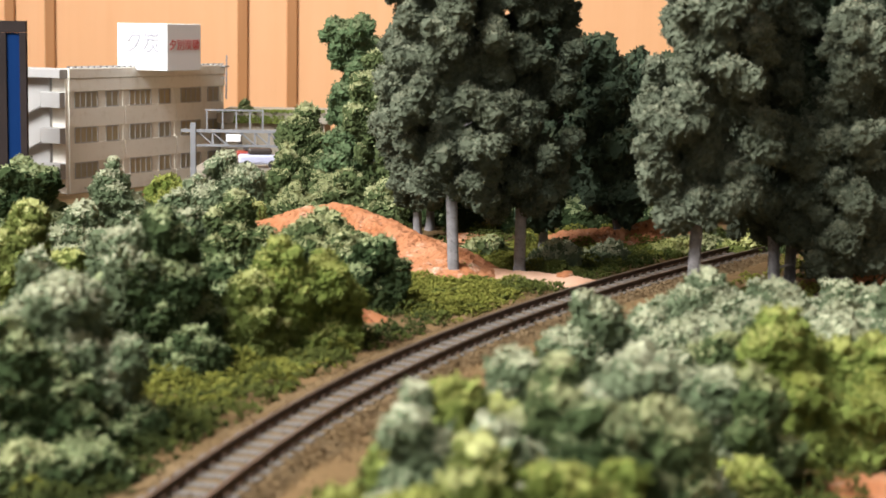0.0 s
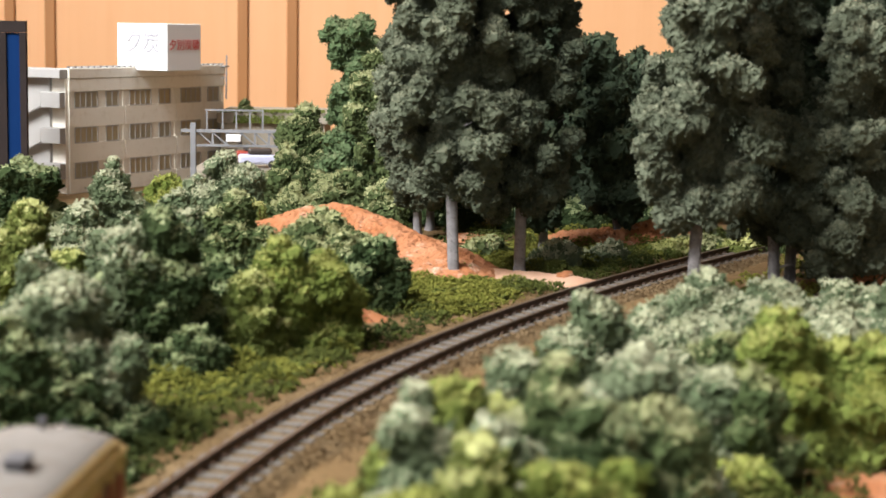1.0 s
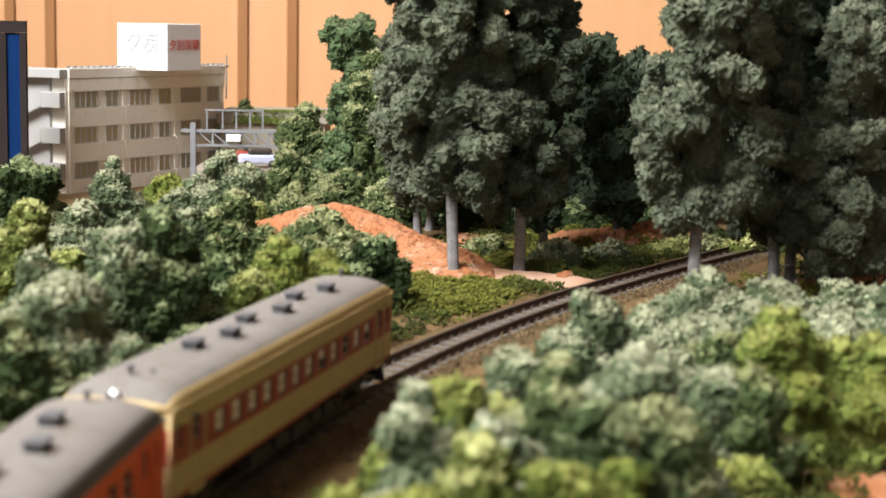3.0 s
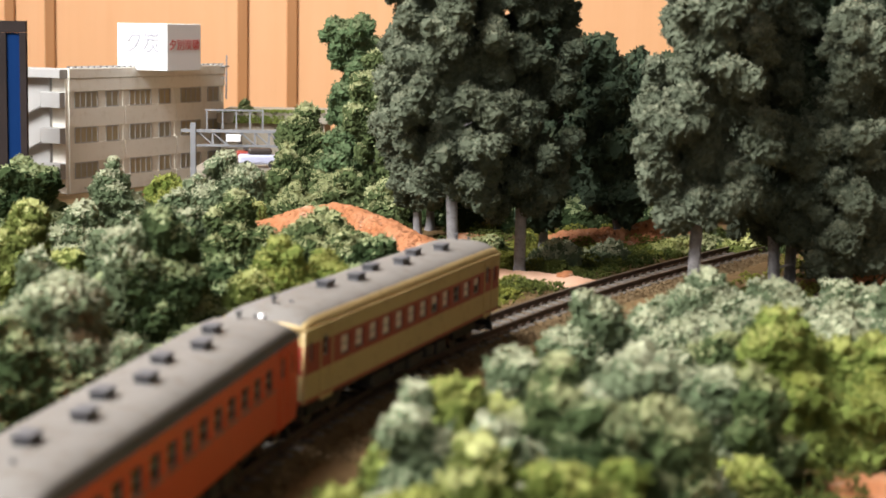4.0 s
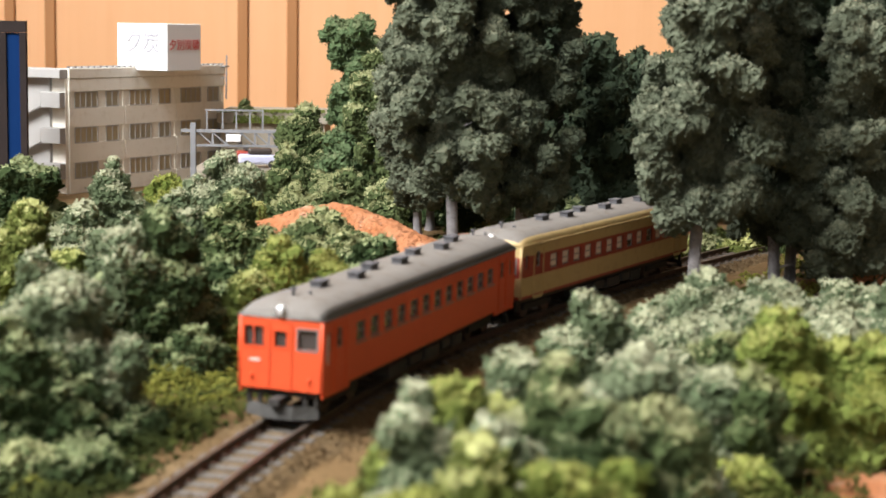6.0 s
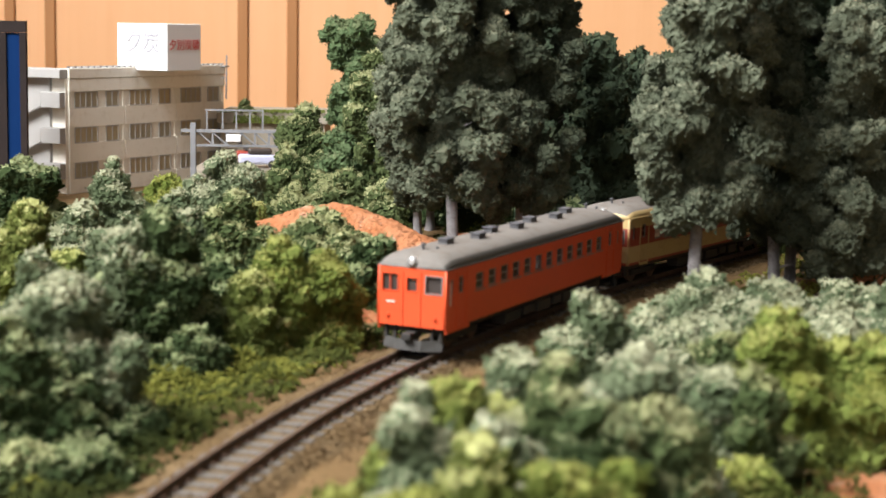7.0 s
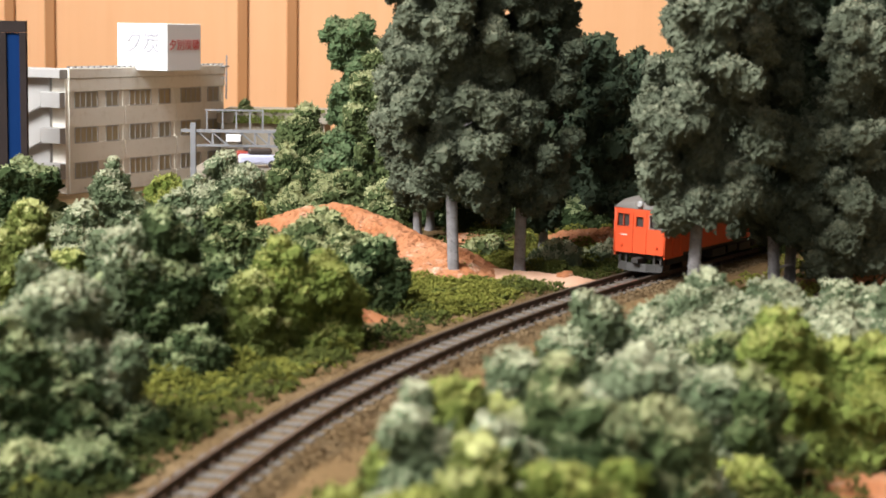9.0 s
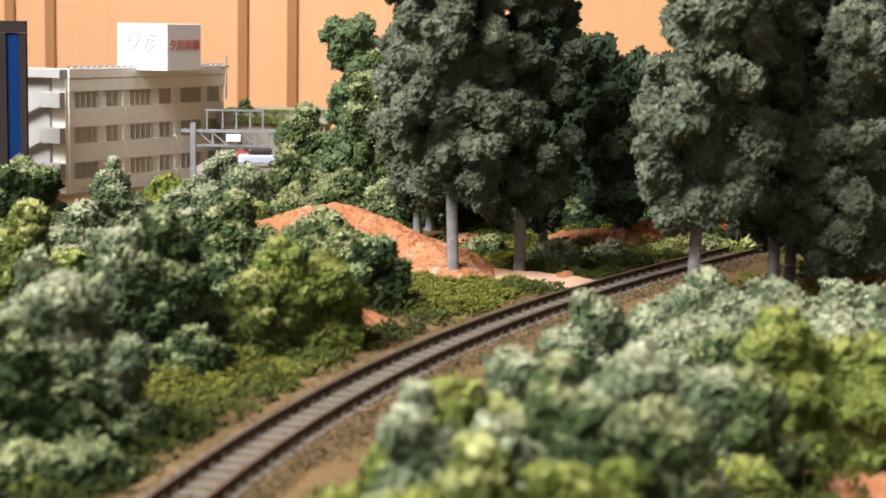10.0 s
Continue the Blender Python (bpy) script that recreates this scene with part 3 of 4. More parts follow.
BUSHES = [
    (-78.6, 352.0, 14.1, 35.5, "sage"),
    # toned dark green for the shadow at the near bushes' foot
    (-83.1, 335.0, 10.8, 27.9, "deep"),
    (-69.4, 430.0, 14.5, 36.7, "deep"),
    # pale bush placed as the lit upper left of the dark one
    (-77.5, 426.0, 9.5, 37.0, "sage"),
    (-86.9, 690.0, 16.6, 32.0, "sage"),
    (-67.8, 560.0, 11.1, 33.1, "moss"),
    (-129.4, 680.0, 12.0, 29.9, "sage"),
    (-109.6, 700.0, 15.7, 25.2, "lime"),
    (-154.7, 640.0, 14.4, 34.7, "deep"),
    (-119.4, 500.0, 12.0, 33.5, "olive"),
    (-122.9, 590.0, 13.3, 21.8, "sage"),
    (-89.8, 475.0, 9.1, 29.8, "sage"),
    (-41.4, 450.0, 10.8, 26.9, "lime"),
    (-30.8, 455.0, 8.8, 25.7, "lime"),
    (-49.0, 440.0, 9.9, 23.7, "olive"),
    (-38.6, 565.0, 17.5, 26.0, "moss"),
    (-58.0, 560.0, 12.0, 20.0, "moss"),
    (-24.0, 545.0, 9.0, 18.0, "moss"),
    (-20.5, 516.0, 10.5, 23.0, "deep"),
    (-76.7, 312.0, 7.0, 8.6, "moss"),
    # also dark in tone to carry that base shadow
    (-65.7, 318.0, 7.1, 6.7, "deep"),
    (-101.8, 600.0, 7.7, 12.4, "moss"),
    (-82.3, 560.0, 8.1, 26.6, "sage"),
    (-100.8, 430.0, 8.3, 28.5, "sage"),
    (-103.2, 480.0, 6.2, 22.0, "olive"),
    (-66.0, 830.0, 16.0, 44.3, "moss"),
    (-71.2, 800.0, 11.6, 29.0, "moss"),
    (-44.3, 780.0, 15.0, 22.1, "moss"),
    (-63.4, 740.0, 14.3, 15.4, "moss"),
    (-25.2, 740.0, 10.7, 18.4, "moss"),
    (15.7, 640.0, 9.2, 7.4, "moss"),
    (43.0, 616.0, 11.0, 9.5, "sage"),
    (8.0, 288.0, 15.0, 23.0, "olive"),
    (26.0, 300.0, 15.0, 22.0, "sage"),
    (46.0, 365.0, 13.0, 17.0, "sage"),
    (60.0, 372.0, 12.0, 18.0, "moss"),
    (92.0, 400.0, 14.0, 19.0, "sage"),
    (-58.0, 470.0, 11.0, 24.0, "deep"),
    # next two: low dark bushes added as shade below the pale near bush
    (-72.0, 336.0, 9.0, 13.0, "deep"),
    (-62.0, 348.0, 7.0, 9.0, "deep"),
    (-60.0, 415.0, 8.0, 12.0, "deep"),
    # dark tone again stands for shadow at the bush foot
    (-84.0, 332.0, 9.0, 20.0, "deep"),
    (-98.0, 640.0, 14.0, 22.0, "sage"),
    (-75.0, 640.0, 12.0, 24.0, "olive"),
    (0.8, 283.0, 8.6, 30.6, "lime"),
    (12.8, 318.0, 6.1, 27.6, "sage"),
    (31.5, 290.0, 7.9, 33.7, "sage"),
    (18.2, 280.0, 7.2, 30.5, "moss"),
    (-3.4, 262.0, 5.9, 29.4, "sage"),
    (7.7, 258.0, 10.8, 27.8, "sage"),
    (24.0, 262.0, 9.3, 29.8, "deep"),
    (36.0, 275.0, 7.1, 28.1, "moss"),
    (-4.5, 235.0, 11.3, 27.3, "lime"),
    (-13.6, 232.0, 6.7, 24.0, "lime"),
    (17.4, 238.0, 10.7, 25.7, "lime"),
    (6.4, 240.0, 7.7, 27.0, "olive"),
    (33.6, 395.0, 10.1, 24.5, "sage"),
    (65.1, 440.0, 13.4, 24.4, "sage"),
    (81.8, 430.0, 13.1, 24.2, "sage"),
    (104.5, 450.0, 12.3, 23.1, "sage"),
    (112.5, 430.0, 11.0, 23.5, "sage"),
    (50.2, 420.0, 8.1, 18.5, "sage"),
    (57.0, 400.0, 11.6, 19.2, "sage"),
    (70.3, 395.0, 10.1, 22.2, "sage"),
    (67.6, 345.0, 9.4, 28.9, "lime"),
    (78.4, 350.0, 8.4, 24.5, "lime"),
    (86.2, 345.0, 9.4, 26.7, "lime"),
    (50.3, 325.0, 7.8, 22.1, "sage"),
    (57.4, 320.0, 6.2, 22.1, "moss"),
    (66.0, 345.0, 9.5, 9.5, "lime"),
    (52.0, 330.0, 8.5, 11.0, "olive"),
    (82.0, 345.0, 9.5, 9.0, "lime"),
    (41.0, 300.0, 7.6, 13.5, "moss"),
    (54.0, 306.0, 7.0, 8.5, "lime"),
    (26.5, 250.0, 5.6, 22.4, "lime"),
    (55.0, 745.0, 16.0, 12.0, "deep"),
    (33.8, 715.0, 10.0, 14.0, "deep"),
    (95.0, 740.0, 14.0, 12.0, "deep"),
    (-6.0, 748.0, 12.0, 20.0, "deep"),
    (8.0, 735.0, 10.0, 16.0, "deep"),
    (98.0, 668.0, 9.0, 5.5, "moss"),
    (113.0, 664.0, 9.0, 5.0, "olive"),
    (128.0, 672.0, 9.0, 6.0, "moss"),
    (86.0, 655.0, 8.0, 4.5, "olive"),
    (60.0, 634.0, 9.0, 6.5, "sage"),
]
for i, (x, y, r, h, tone) in enumerate(BUSHES):
    bush(x, y, r, h, tone, 100 + i)


def tree(x, y, base, top, r, tone, seed, lean=(0, 0), thick=1.75, label="", taper=0.8, vine=False):
    """Trunk to the crown's foot, tapered; crown of many foam clumps about a column."""
    rng = np.random.default_rng(seed)
    root = thing("tree", x, y, ZG, 0, label, "tree", "model trees")
    sh = Shape()
    n, rings = 12, []
    hs = [-1, 0, 1.5, 4, base * 0.6, base + 4, base + (top - base) * 0.5, top * 0.93]
    for k, z in enumerate(hs):
        flare = 1.55 if z <= 0 else (1.25 if z <= 1.5 else (1.08 if z <= 4 else 1.0 - 0.75 * max(0, z - base) / max(1, top - base)))
        ring = []
        for j in range(n):
            a = 2 * math.pi * j / n
            q = thick * flare * (1 + 0.12 * math.sin(3 * a + seed) + 0.06 * math.sin(7 * a + k))
            ring.append((q * math.cos(a) + lean[0] * z / top, q * math.sin(a) + lean[1] * z / top, z))
        rings.append(ring)
    for ring in rings:
        sh.v += ring
    for k in range(len(rings) - 1):
        for j in range(n):
            m = (j + 1) % n
            sh.f.append((k * n + j, k * n + m, (k + 1) * n + m, (k + 1) * n + j))
            sh.m.append(0)
    for j in range(5):
        z = base + rng.uniform(0, 0.5) * (top - base)
        a = rng.uniform(0, 6.28)
        sh.tube((lean[0] * z / top, lean[1] * z / top, z), (math.cos(a) * r * 0.6, math.sin(a) * r * 0.6, z + 4), 0.5, 0.2, 6)
    if label.endswith("curved track"):
        sh.tube((0.5, -0.5, base * 0.42), (5.5, -2.5, base * 0.42 + 1.8), 0.6, 0.3, 6)
    part("trunk", sh, BARK, root, "grey bark trunk", True)
    balls = []
    tall = top - base
    for i in range(int(tall / 5) + 2):
        t = i / (int(tall / 5) + 1)
        w = profile(t, taper, vine) * r
        balls.append((lean[0] * t, lean[1] * t, base + w * 0.5 + t * (tall - w), max(2.0, w * 0.42)))
    count = int(26 + tall * r * 0.046)
    for i in range(count):
        t = (i + rng.uniform(0, 1)) / count
        w = profile(t, taper, vine) * r
        a = rng.uniform(0, 6.283)
        k = rng.uniform(2.0, 5.2) * (0.72 + 0.02 * r)
        rr = max(0.0, w * rng.uniform(0.65, 1.32) - k * 0.6)
        balls.append((lean[0] * t + rr * math.cos(a), lean[1] * t + rr * math.sin(a), base + 1 + t * tall, k))
    big = list(balls[-count:])
    for bx, by, bz, bk in big:
        for _ in range(5):
            d = rng.normal(size=3) + (0, 0, 0.25)
            d /= np.linalg.norm(d)
            q = rng.uniform(1.1, 2.9)
            balls.append((bx + d[0] * bk, by + d[1] * bk, bz + d[2] * bk, q))
    crown, lit_top = clumped("crown", rng, balls, tone, 2.3 if tone == "gloom" else 1.05, 0.9, 0.6)
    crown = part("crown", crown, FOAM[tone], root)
    part("lit_top", lit_top, TOPLIT[tone], crown, "paler top-lit foam of the crown")
    return root


def profile(t, taper, vine):
    if vine:
        return 1.0 - 0.45 * t - 0.22 * math.exp(-((t - 0.7) / 0.1) ** 2) + 0.22 * math.exp(-((t - 0.95) / 0.1) ** 2)
    return min(1.0, 0.62 + 1.5 * t) * (1 - taper * max(0, t - 0.25) ** 1.6)


CON = "tall dark grey-green foam conifer with a bare grey trunk"
# Dusk and gloom crowns have their shade in the foam colour.
TREES = [
    (3.8, 582.3, 27.0, 122.0, 19.0, "tree", (-5, 0), CON, 0.55),
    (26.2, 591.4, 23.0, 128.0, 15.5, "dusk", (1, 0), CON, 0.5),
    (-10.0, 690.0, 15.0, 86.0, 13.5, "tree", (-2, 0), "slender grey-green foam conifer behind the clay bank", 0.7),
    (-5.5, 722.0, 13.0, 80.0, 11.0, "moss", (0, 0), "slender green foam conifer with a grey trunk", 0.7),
    (38.0, 663.4, 10.0, 93.0, 12.0, "gloom", (0, 0), "tall foam conifer toned blackish-green for deep shade", 0.75),
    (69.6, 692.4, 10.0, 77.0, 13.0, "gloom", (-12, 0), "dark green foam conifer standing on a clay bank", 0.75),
    (76.5, 533.0, 27.0, 116.0, 17.5, "tree", (3, 0), "tall grey-green foam conifer standing beside the curved track", 0.45),
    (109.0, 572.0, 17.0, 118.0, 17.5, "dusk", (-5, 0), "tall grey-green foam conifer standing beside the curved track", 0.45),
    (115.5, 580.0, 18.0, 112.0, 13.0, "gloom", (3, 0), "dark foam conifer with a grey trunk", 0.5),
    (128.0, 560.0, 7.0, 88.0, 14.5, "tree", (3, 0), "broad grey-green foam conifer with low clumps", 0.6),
    (158.0, 620.0, 8.0, 112.0, 18.0, "dusk", (0, 0), "tall foam conifer toned blackish-green for deep shade", 0.5),
    (25.0, 742.0, 5.0, 78.0, 16.0, "gloom", (0, 0), "foam conifer toned blackish-green for shade at the back of the grove", 0.6),
    (88.0, 760.0, 4.0, 69.0, 18.0, "gloom", (0, 0), "foam conifer toned blackish-green for shade at the back of the grove", 0.6),
    (60.0, 770.0, 3.0, 52.0, 18.0, "gloom", (0, 0), "foam conifer toned blackish-green for shade at the back of the grove", 0.6),
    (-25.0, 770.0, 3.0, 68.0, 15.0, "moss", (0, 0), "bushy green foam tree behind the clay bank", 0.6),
    (205.0, 720.0, 3.0, 88.0, 24.0, "gloom", (0, 0), "foam conifer toned blackish-green for shade at the back of the grove", 0.6),
    (178.0, 790.0, 3.0, 92.0, 24.0, "gloom", (0, 0), "foam conifer toned blackish-green for shade at the back of the grove", 0.5),
    (140.0, 800.0, 3.0, 96.0, 22.0, "gloom", (0, 0), "foam conifer toned blackish-green for shade at the back of the grove", 0.5),
]
for i, (x, y, base, top, r, tone, lean, label, taper) in enumerate(TREES):
    tree(x, y, base, top, r, tone, 500 + i, lean, 1.8 if y < 600 else 1.6, label, taper)
tree(-40.0, 790.0, 4.0, 82.0, 14.0, "vine", 540, (-1, 0), 1.6, "tall narrow tree wrapped in bright green foam vines", 0.2, True)
fl = tagged(part("violet_flower", Shape().box(-1.4, 1.4, -1, 1, -2, 2, 0, 0.7), VIOLET), "tiny violet blossom on the vine-covered tree", "flower")
fl.matrix_world = pose(-30.5 * MM, 778 * MM, 55.5 * MM, 10, 25, 0)


BARE = [(19, 588, 10), (30, 583, 10), (41, 577, 10), (-26, 490, 8), (-20, 488, 9), (-14, 490, 8), (80, 319, 9), (90, 321, 9), (60, 682, 9), (80, 690, 9)]


def turf():
    """Loose foam scattered over the ground in tufts."""
    rng = np.random.default_rng(21)
    made = {"straw": [], "grass": [], "fern": []}
    for _ in range(5200):
        y = 285 + 450 * rng.random() ** 1.15
        x = rng.uniform(-0.27, 0.27) * y
        if rng.random() < 0.12:
            y = rng.uniform(515, 600)
            x = rng.uniform(-20, np.interp(y, _y, _x))
        elif rng.random() < 0.28:
            y = rng.uniform(290, 520)
            x = rng.uniform(-0.24 * y, np.interp(y, _y, _x))
        if rng.random() < 0.10:
            y = rng.uniform(600, 735)
            x = rng.uniform(10, np.interp(y, _y, _x))
        left = x < np.interp(y, _y, _x)
        if from_track(np.array([x]), np.array([y]))[0] < (13.5 if left else 23.0) + rng.uniform(0, 5):
            continue
        if any((x - bx) ** 2 + (y - by) ** 2 < br * br for bx, by, br in BARE):
            continue
        if any((x - q[0]) ** 2 + (y - q[1]) ** 2 < (0.8 * q[2]) ** 2 for q in BUSHES):
            continue
        r = rng.uniform(1.3, 3.6) if rng.random() < 0.85 else rng.uniform(3.5, 6.0)
        n = int(r * r * 4.2)
        p = rng.normal(0, 1, (n, 3))
        p /= np.linalg.norm(p, axis=1)[:, None] * rng.uniform(1, 1.3, (n, 1))
        p *= (r, r, r * rng.uniform(0.6, 1.1))
        p[:, 2] = np.abs(p[:, 2])
        k = 0.5 + 0.5 * math.sin(x * 0.06 + 1.7 * math.sin(y * 0.025)) + rng.normal(0, 0.22) + (0.25 if x > 40 and y < 380 else 0)
        k += 0.06 if x < 0 and y < 480 else (0.2 if left and y > 500 else 0)
        tone = "straw" if k > 0.75 else ("grass" if k > 0.25 else "fern")
        made[tone].append(p + (x, y, ZG))
    for tone, ps in made.items():
        p = np.concatenate(ps)
        me = tri_mesh("turf", [crumbs(rng, p, rng.uniform(0.2, 0.56, len(p)), TET, TETF)], FOAM[tone], True)
        tagged(part("turf", me, FOAM[tone]), {"straw": "yellow-green", "grass": "olive", "fern": "dark green"}[tone] + " foam turf scattered on the brown earth", "turf", "", "stuff")


turf()

# ---------------------------------------------------------------- the apartment building
STOREY = 19.2


def building():
    root = thing("apartment_building", -202.5, 950, -14, 60.0, "four-storey beige plaster model building with an outside staircase", "building")
    # local x runs along the long side, local y away from it to the back
    L, W, H = 137.0, 46.0, 68.0
    part("wall", Shape().box(0.9, L - 0.9, 0.7, W, 0, H - 2.5), CONCRETE, root)
    for k in range(4):
        top = H - 12.8 - 8.7 - k * STOREY
        z0, z1 = (max(top - 10.4, 0.0), top)
        if z1 > 1:
            for b in range(3):
                part("spandrel", Shape().box(b * L / 3 + 0.25, (b + 1) * L / 3 - 0.25, 0.05, 1.2, z0, z1, 0, 0.2), CONCRETE, root)
        for b in range(3):
            x = b * L / 3
            for a, c, n in ((0.10, 0.50, 4), (0.66, 0.88, 2)):
                if top < 0:
                    continue
                w0, w1 = x + a * L / 3, x + c * L / 3
                win = part("window", Shape().box(w0, w1, 0.45, 0.68, top + 0.1, top + 8.7), AMBERGLASS if (k + b) % 2 else OLIVEGLASS, root, "window with a drawn amber curtain")
                fr = Shape()
                for e in range(n + 1):
                    m = w0 + (w1 - w0) * e / n
                    fr.box(m - 0.3, m + 0.3, 0.1, 0.44, top + 0.1, top + 8.7)
                fr.box(w0, w1, 0.08, 0.43, top + 8.3, top + 8.9).box(w0, w1, 0.08, 0.43, top + 0.05, top + 0.6)
                part("frame", fr, DIMWALL, win, "pale window frame")
        for b in range(4):
            x = min(max(b * L / 3, 1.6), L - 1.6)
            part("pier", Shape().box(x - 1.5, x + 1.5, 0.3, 1.0, max(top, 0), top + 8.8), CONCRETE, root)
    part("parapet", Shape().box(-0.4, L + 0.4, -0.3, 1.4, H - 12.9 + 8.7 - 8.4, H - 5.6, 0, 0.3), CONCRETE, root)
    part("parapet", Shape().box(-0.6, L + 0.6, -0.6, 1.4, H - 5.4, H, 0, 0.3), CONCRETE, root)
    # short side: darker plaster to hold back the strong light there
    part("parapet", Shape().box(-0.6, 1.4, 1.6, W, H - 5.4, H, 0, 0.3), DIMWALL, root)
    part("roof", Shape().box(0.5, L - 0.5, 1.5, W - 0.5, H - 2.4, H - 1.6), CONCRETE, root)
    part("roof_rail", Shape().box(0, L, 0.6, 1.6, H + 0.05, H + 1.1), STEEL, root, "grey roof edge railing")
    for k in range(27):
        x = 1.5 + k * (L - 5) / 26
        part("rail_panel", Shape().box(x, x + 2.9, 0.0, 0.55, H + 0.15, H + 1.0, 0, 0.15), WHITE, root, "white railing panel")
    # outside staircase on the short side
    tower = Shape()
    for k in range(4):
        z = H - 13 - k * STOREY
        if z - 8 < -4:
            break
        tower.box(-6.4, 0.6, 1.2, 15, z - 8.2, z + 0.2, 0, 0.3)
    part("landing", tower, DIMWALL, root, "stair landing parapets toned down against the light")
    fl = Shape()
    for k in range(4):
        z = H - 13 - k * STOREY
        for za, zb in ((z, z - 9.6),):
            pts = [(-6.4, 15.0, za), (-6.4, 36, zb), (-6.4, 36, zb - 7), (-6.4, 15.0, za - 7.5)]
            back = [(-5.2, y, q) for _, y, q in pts]
            fl.quad(pts[::-1])
            fl.quad(back)
            for i in range(4):
                j = (i + 1) % 4
                fl.quad([pts[i], pts[j], back[j], back[i]])
    part("stair_flight", fl, DIMWALL, root, "sloping stair parapets toned down against the light")
    part("stair_wall", Shape().box(-1.2, 0.8, 13.2, 40, 0, H - 5.6), DIMWALL, root)
    part("stair_roof", Shape().box(-7, 0.4, 0.5, 40, H - 5.2, H - 0.5, 0, 0.3), DIMWALL, root, "flat roof over the stairs toned down against the light")
    part("stair_column", Shape().box(-2.2, 0.8, 0.9, 1.15, 0, H - 5.6), CONCRETE, root)
    mast = Shape().tube((L - 2, -3.0, H - 20), (L - 2, -3.4, H + 6), 0.55, 0.4, 8)
    mast.box(L - 4, L + 0.5, -3.6, -0.5, H - 1, H - 0.2).box(L - 2.5, L - 1.5, -3.6, -0.5, H - 8, H - 7.4)
    part("mast", mast, STEEL, root, "thin grey rooftop mast")
    return root


building()


def rooftop_sign():
    sign = thing("rooftop_sign", -155.2, 985, 52.3, 58, "white box-shaped sign with red lettering on the building roof", "sign")
    part("box", Shape().box(0, 29, 0, 37, 0, 26.2, 0, 0.4), WHITE, sign)

    def letters(body, size, mat, label, m):
        cu = bpy.data.curves.new("lettering", "FONT")
        cu.body, cu.size, cu.extrude, cu.align_x, cu.align_y = body, size * MM, 0.1 * MM, "CENTER", "CENTER"
        tmp = bpy.data.objects.new("lettering", cu)
        scene.collection.objects.link(tmp)
        me = bpy.data.meshes.new_from_object(tmp.evaluated_get(bpy.context.evaluated_depsgraph_get()))
        bpy.data.objects.remove(tmp)
        me.materials.clear()
        me.materials.append(mat)
        ob = part("lettering", me, mat, sign, label)
        ob.matrix_basis = m
    letters("夕別炭礦", 6.6, REDINK, "red painted characters", Matrix.Translation((14.5 * MM, -0.25 * MM, 14.2 * MM)) @ pose(0, 0, 0, 90, 0, 0))
    letters("夕炭", 13, GREYINK, "faint washed-out characters", Matrix.Translation((-0.25 * MM, 18 * MM, 15 * MM)) @ pose(0, 0, 0, 90, 0, -90))
    return sign


rooftop_sign()

# dark framed panel, gantry and low roof behind the bushes
panel = thing("framed_panel", -228, 896, -14, 0, "tall dark-framed panel with a deep blue face", "display panel")
fr = Shape()
fr.box(-12, 15.2, 0, 4, 0, 2.5).box(-12, 15.2, 0, 4, 87.4, 93.2).box(12, 15.2, -0.05, 4, 2.6, 87.3).box(-12, 5.2, -0.05, 4, 2.6, 87.3)
part("frame", fr, BLACKWOOD, panel, "black-brown frame")
part("board", Shape().box(5.2, 12, 1.2, 3, 2.6, 87.3), BLUE, panel, "deep blue face")

hall = thing("station_roof", -112, 1050, -14, 0, "low model station building with a mossy flat roof", "building")
part("wall", Shape().box(-22, 40, 2, 60, 0, 34), DULL, hall)
part("roof", Shape().box(-24, 42, 0, 62, 34.2, 41, 0, 0.5), DULL, hall, "beige parapet roof")
_r = np.random.default_rng(3)
_p = np.stack([_r.uniform(-22, 40, 1500), _r.uniform(-2.0, 12, 1500), 41.3 + _r.uniform(-0.6, 0.8, 1500) - 0 * _r.random(1500)], 1)
_q = np.stack([_r.uniform(-14, 36, 900), _r.uniform(-1.2, -0.3, 900), 34.5 + 4.5 * _r.random(900) ** 1.6], 1)
part("moss", tri_mesh("moss", [crumbs(_r, np.concatenate([_p, _q]), _r.uniform(0.3, 0.7, 2400))], FOAM["lime"]), FOAM["lime"], hall, "yellow-green moss on the roof edge")

gan = thing("signal_gantry", -128.6, 900, -14, 0, "grey steel lattice gantry above the far tracks", "gantry")
part("post", Shape().box(-1.4, 1.4, -1.4, 1.4, 0, 43, 0, 0.2), STEEL, gan)
part("post", Shape().box(52.6, 55.4, -1.4, 1.4, 0, 40, 0, 0.2), STEEL, gan)
part("beam", Shape().box(-6, 60, -0.8, 0.8, 38.2, 39.8), STEEL, gan)
part("beam", Shape().box(1.6, 52.4, -0.7, 0.7, 31.0, 32.2), STEEL, gan)
part("handrail", Shape().box(6, 36, -0.4, 0.4, 49.2, 50.1), STEEL, gan)
for x in (7, 15, 22, 29, 35.5):
    part("handrail_post", Shape().box(x - 0.4, x + 0.4, -0.4, 0.4, 40, 49), STEEL, gan)
for i in range(7):
    x = 3 + i * 7.2
    part("brace", Shape().tube((x, 0, 38), (x + 6.4, 0, 32.4), 0.45, n=6), STEEL, gan)
    part("strut", Shape().box(x + 6.4, x + 7.4, -0.45, 0.45, 32.3, 38.1), STEEL, gan)
part("lamp_box", Shape().box(17, 24.5, -2.2, -1, 33.6, 37.4, 0, 0.4), WHITE, gan, "small white box")
tagged(part("parking_deck", Shape().box(-132, -30, 912, 985, -16, 4, 0, 0.5), DULL), "beige concrete deck beneath the parked model cars", "deck", "", "structure")
bush(-120.5, 1056, 3.2, 7.5, "moss", 900, 27)
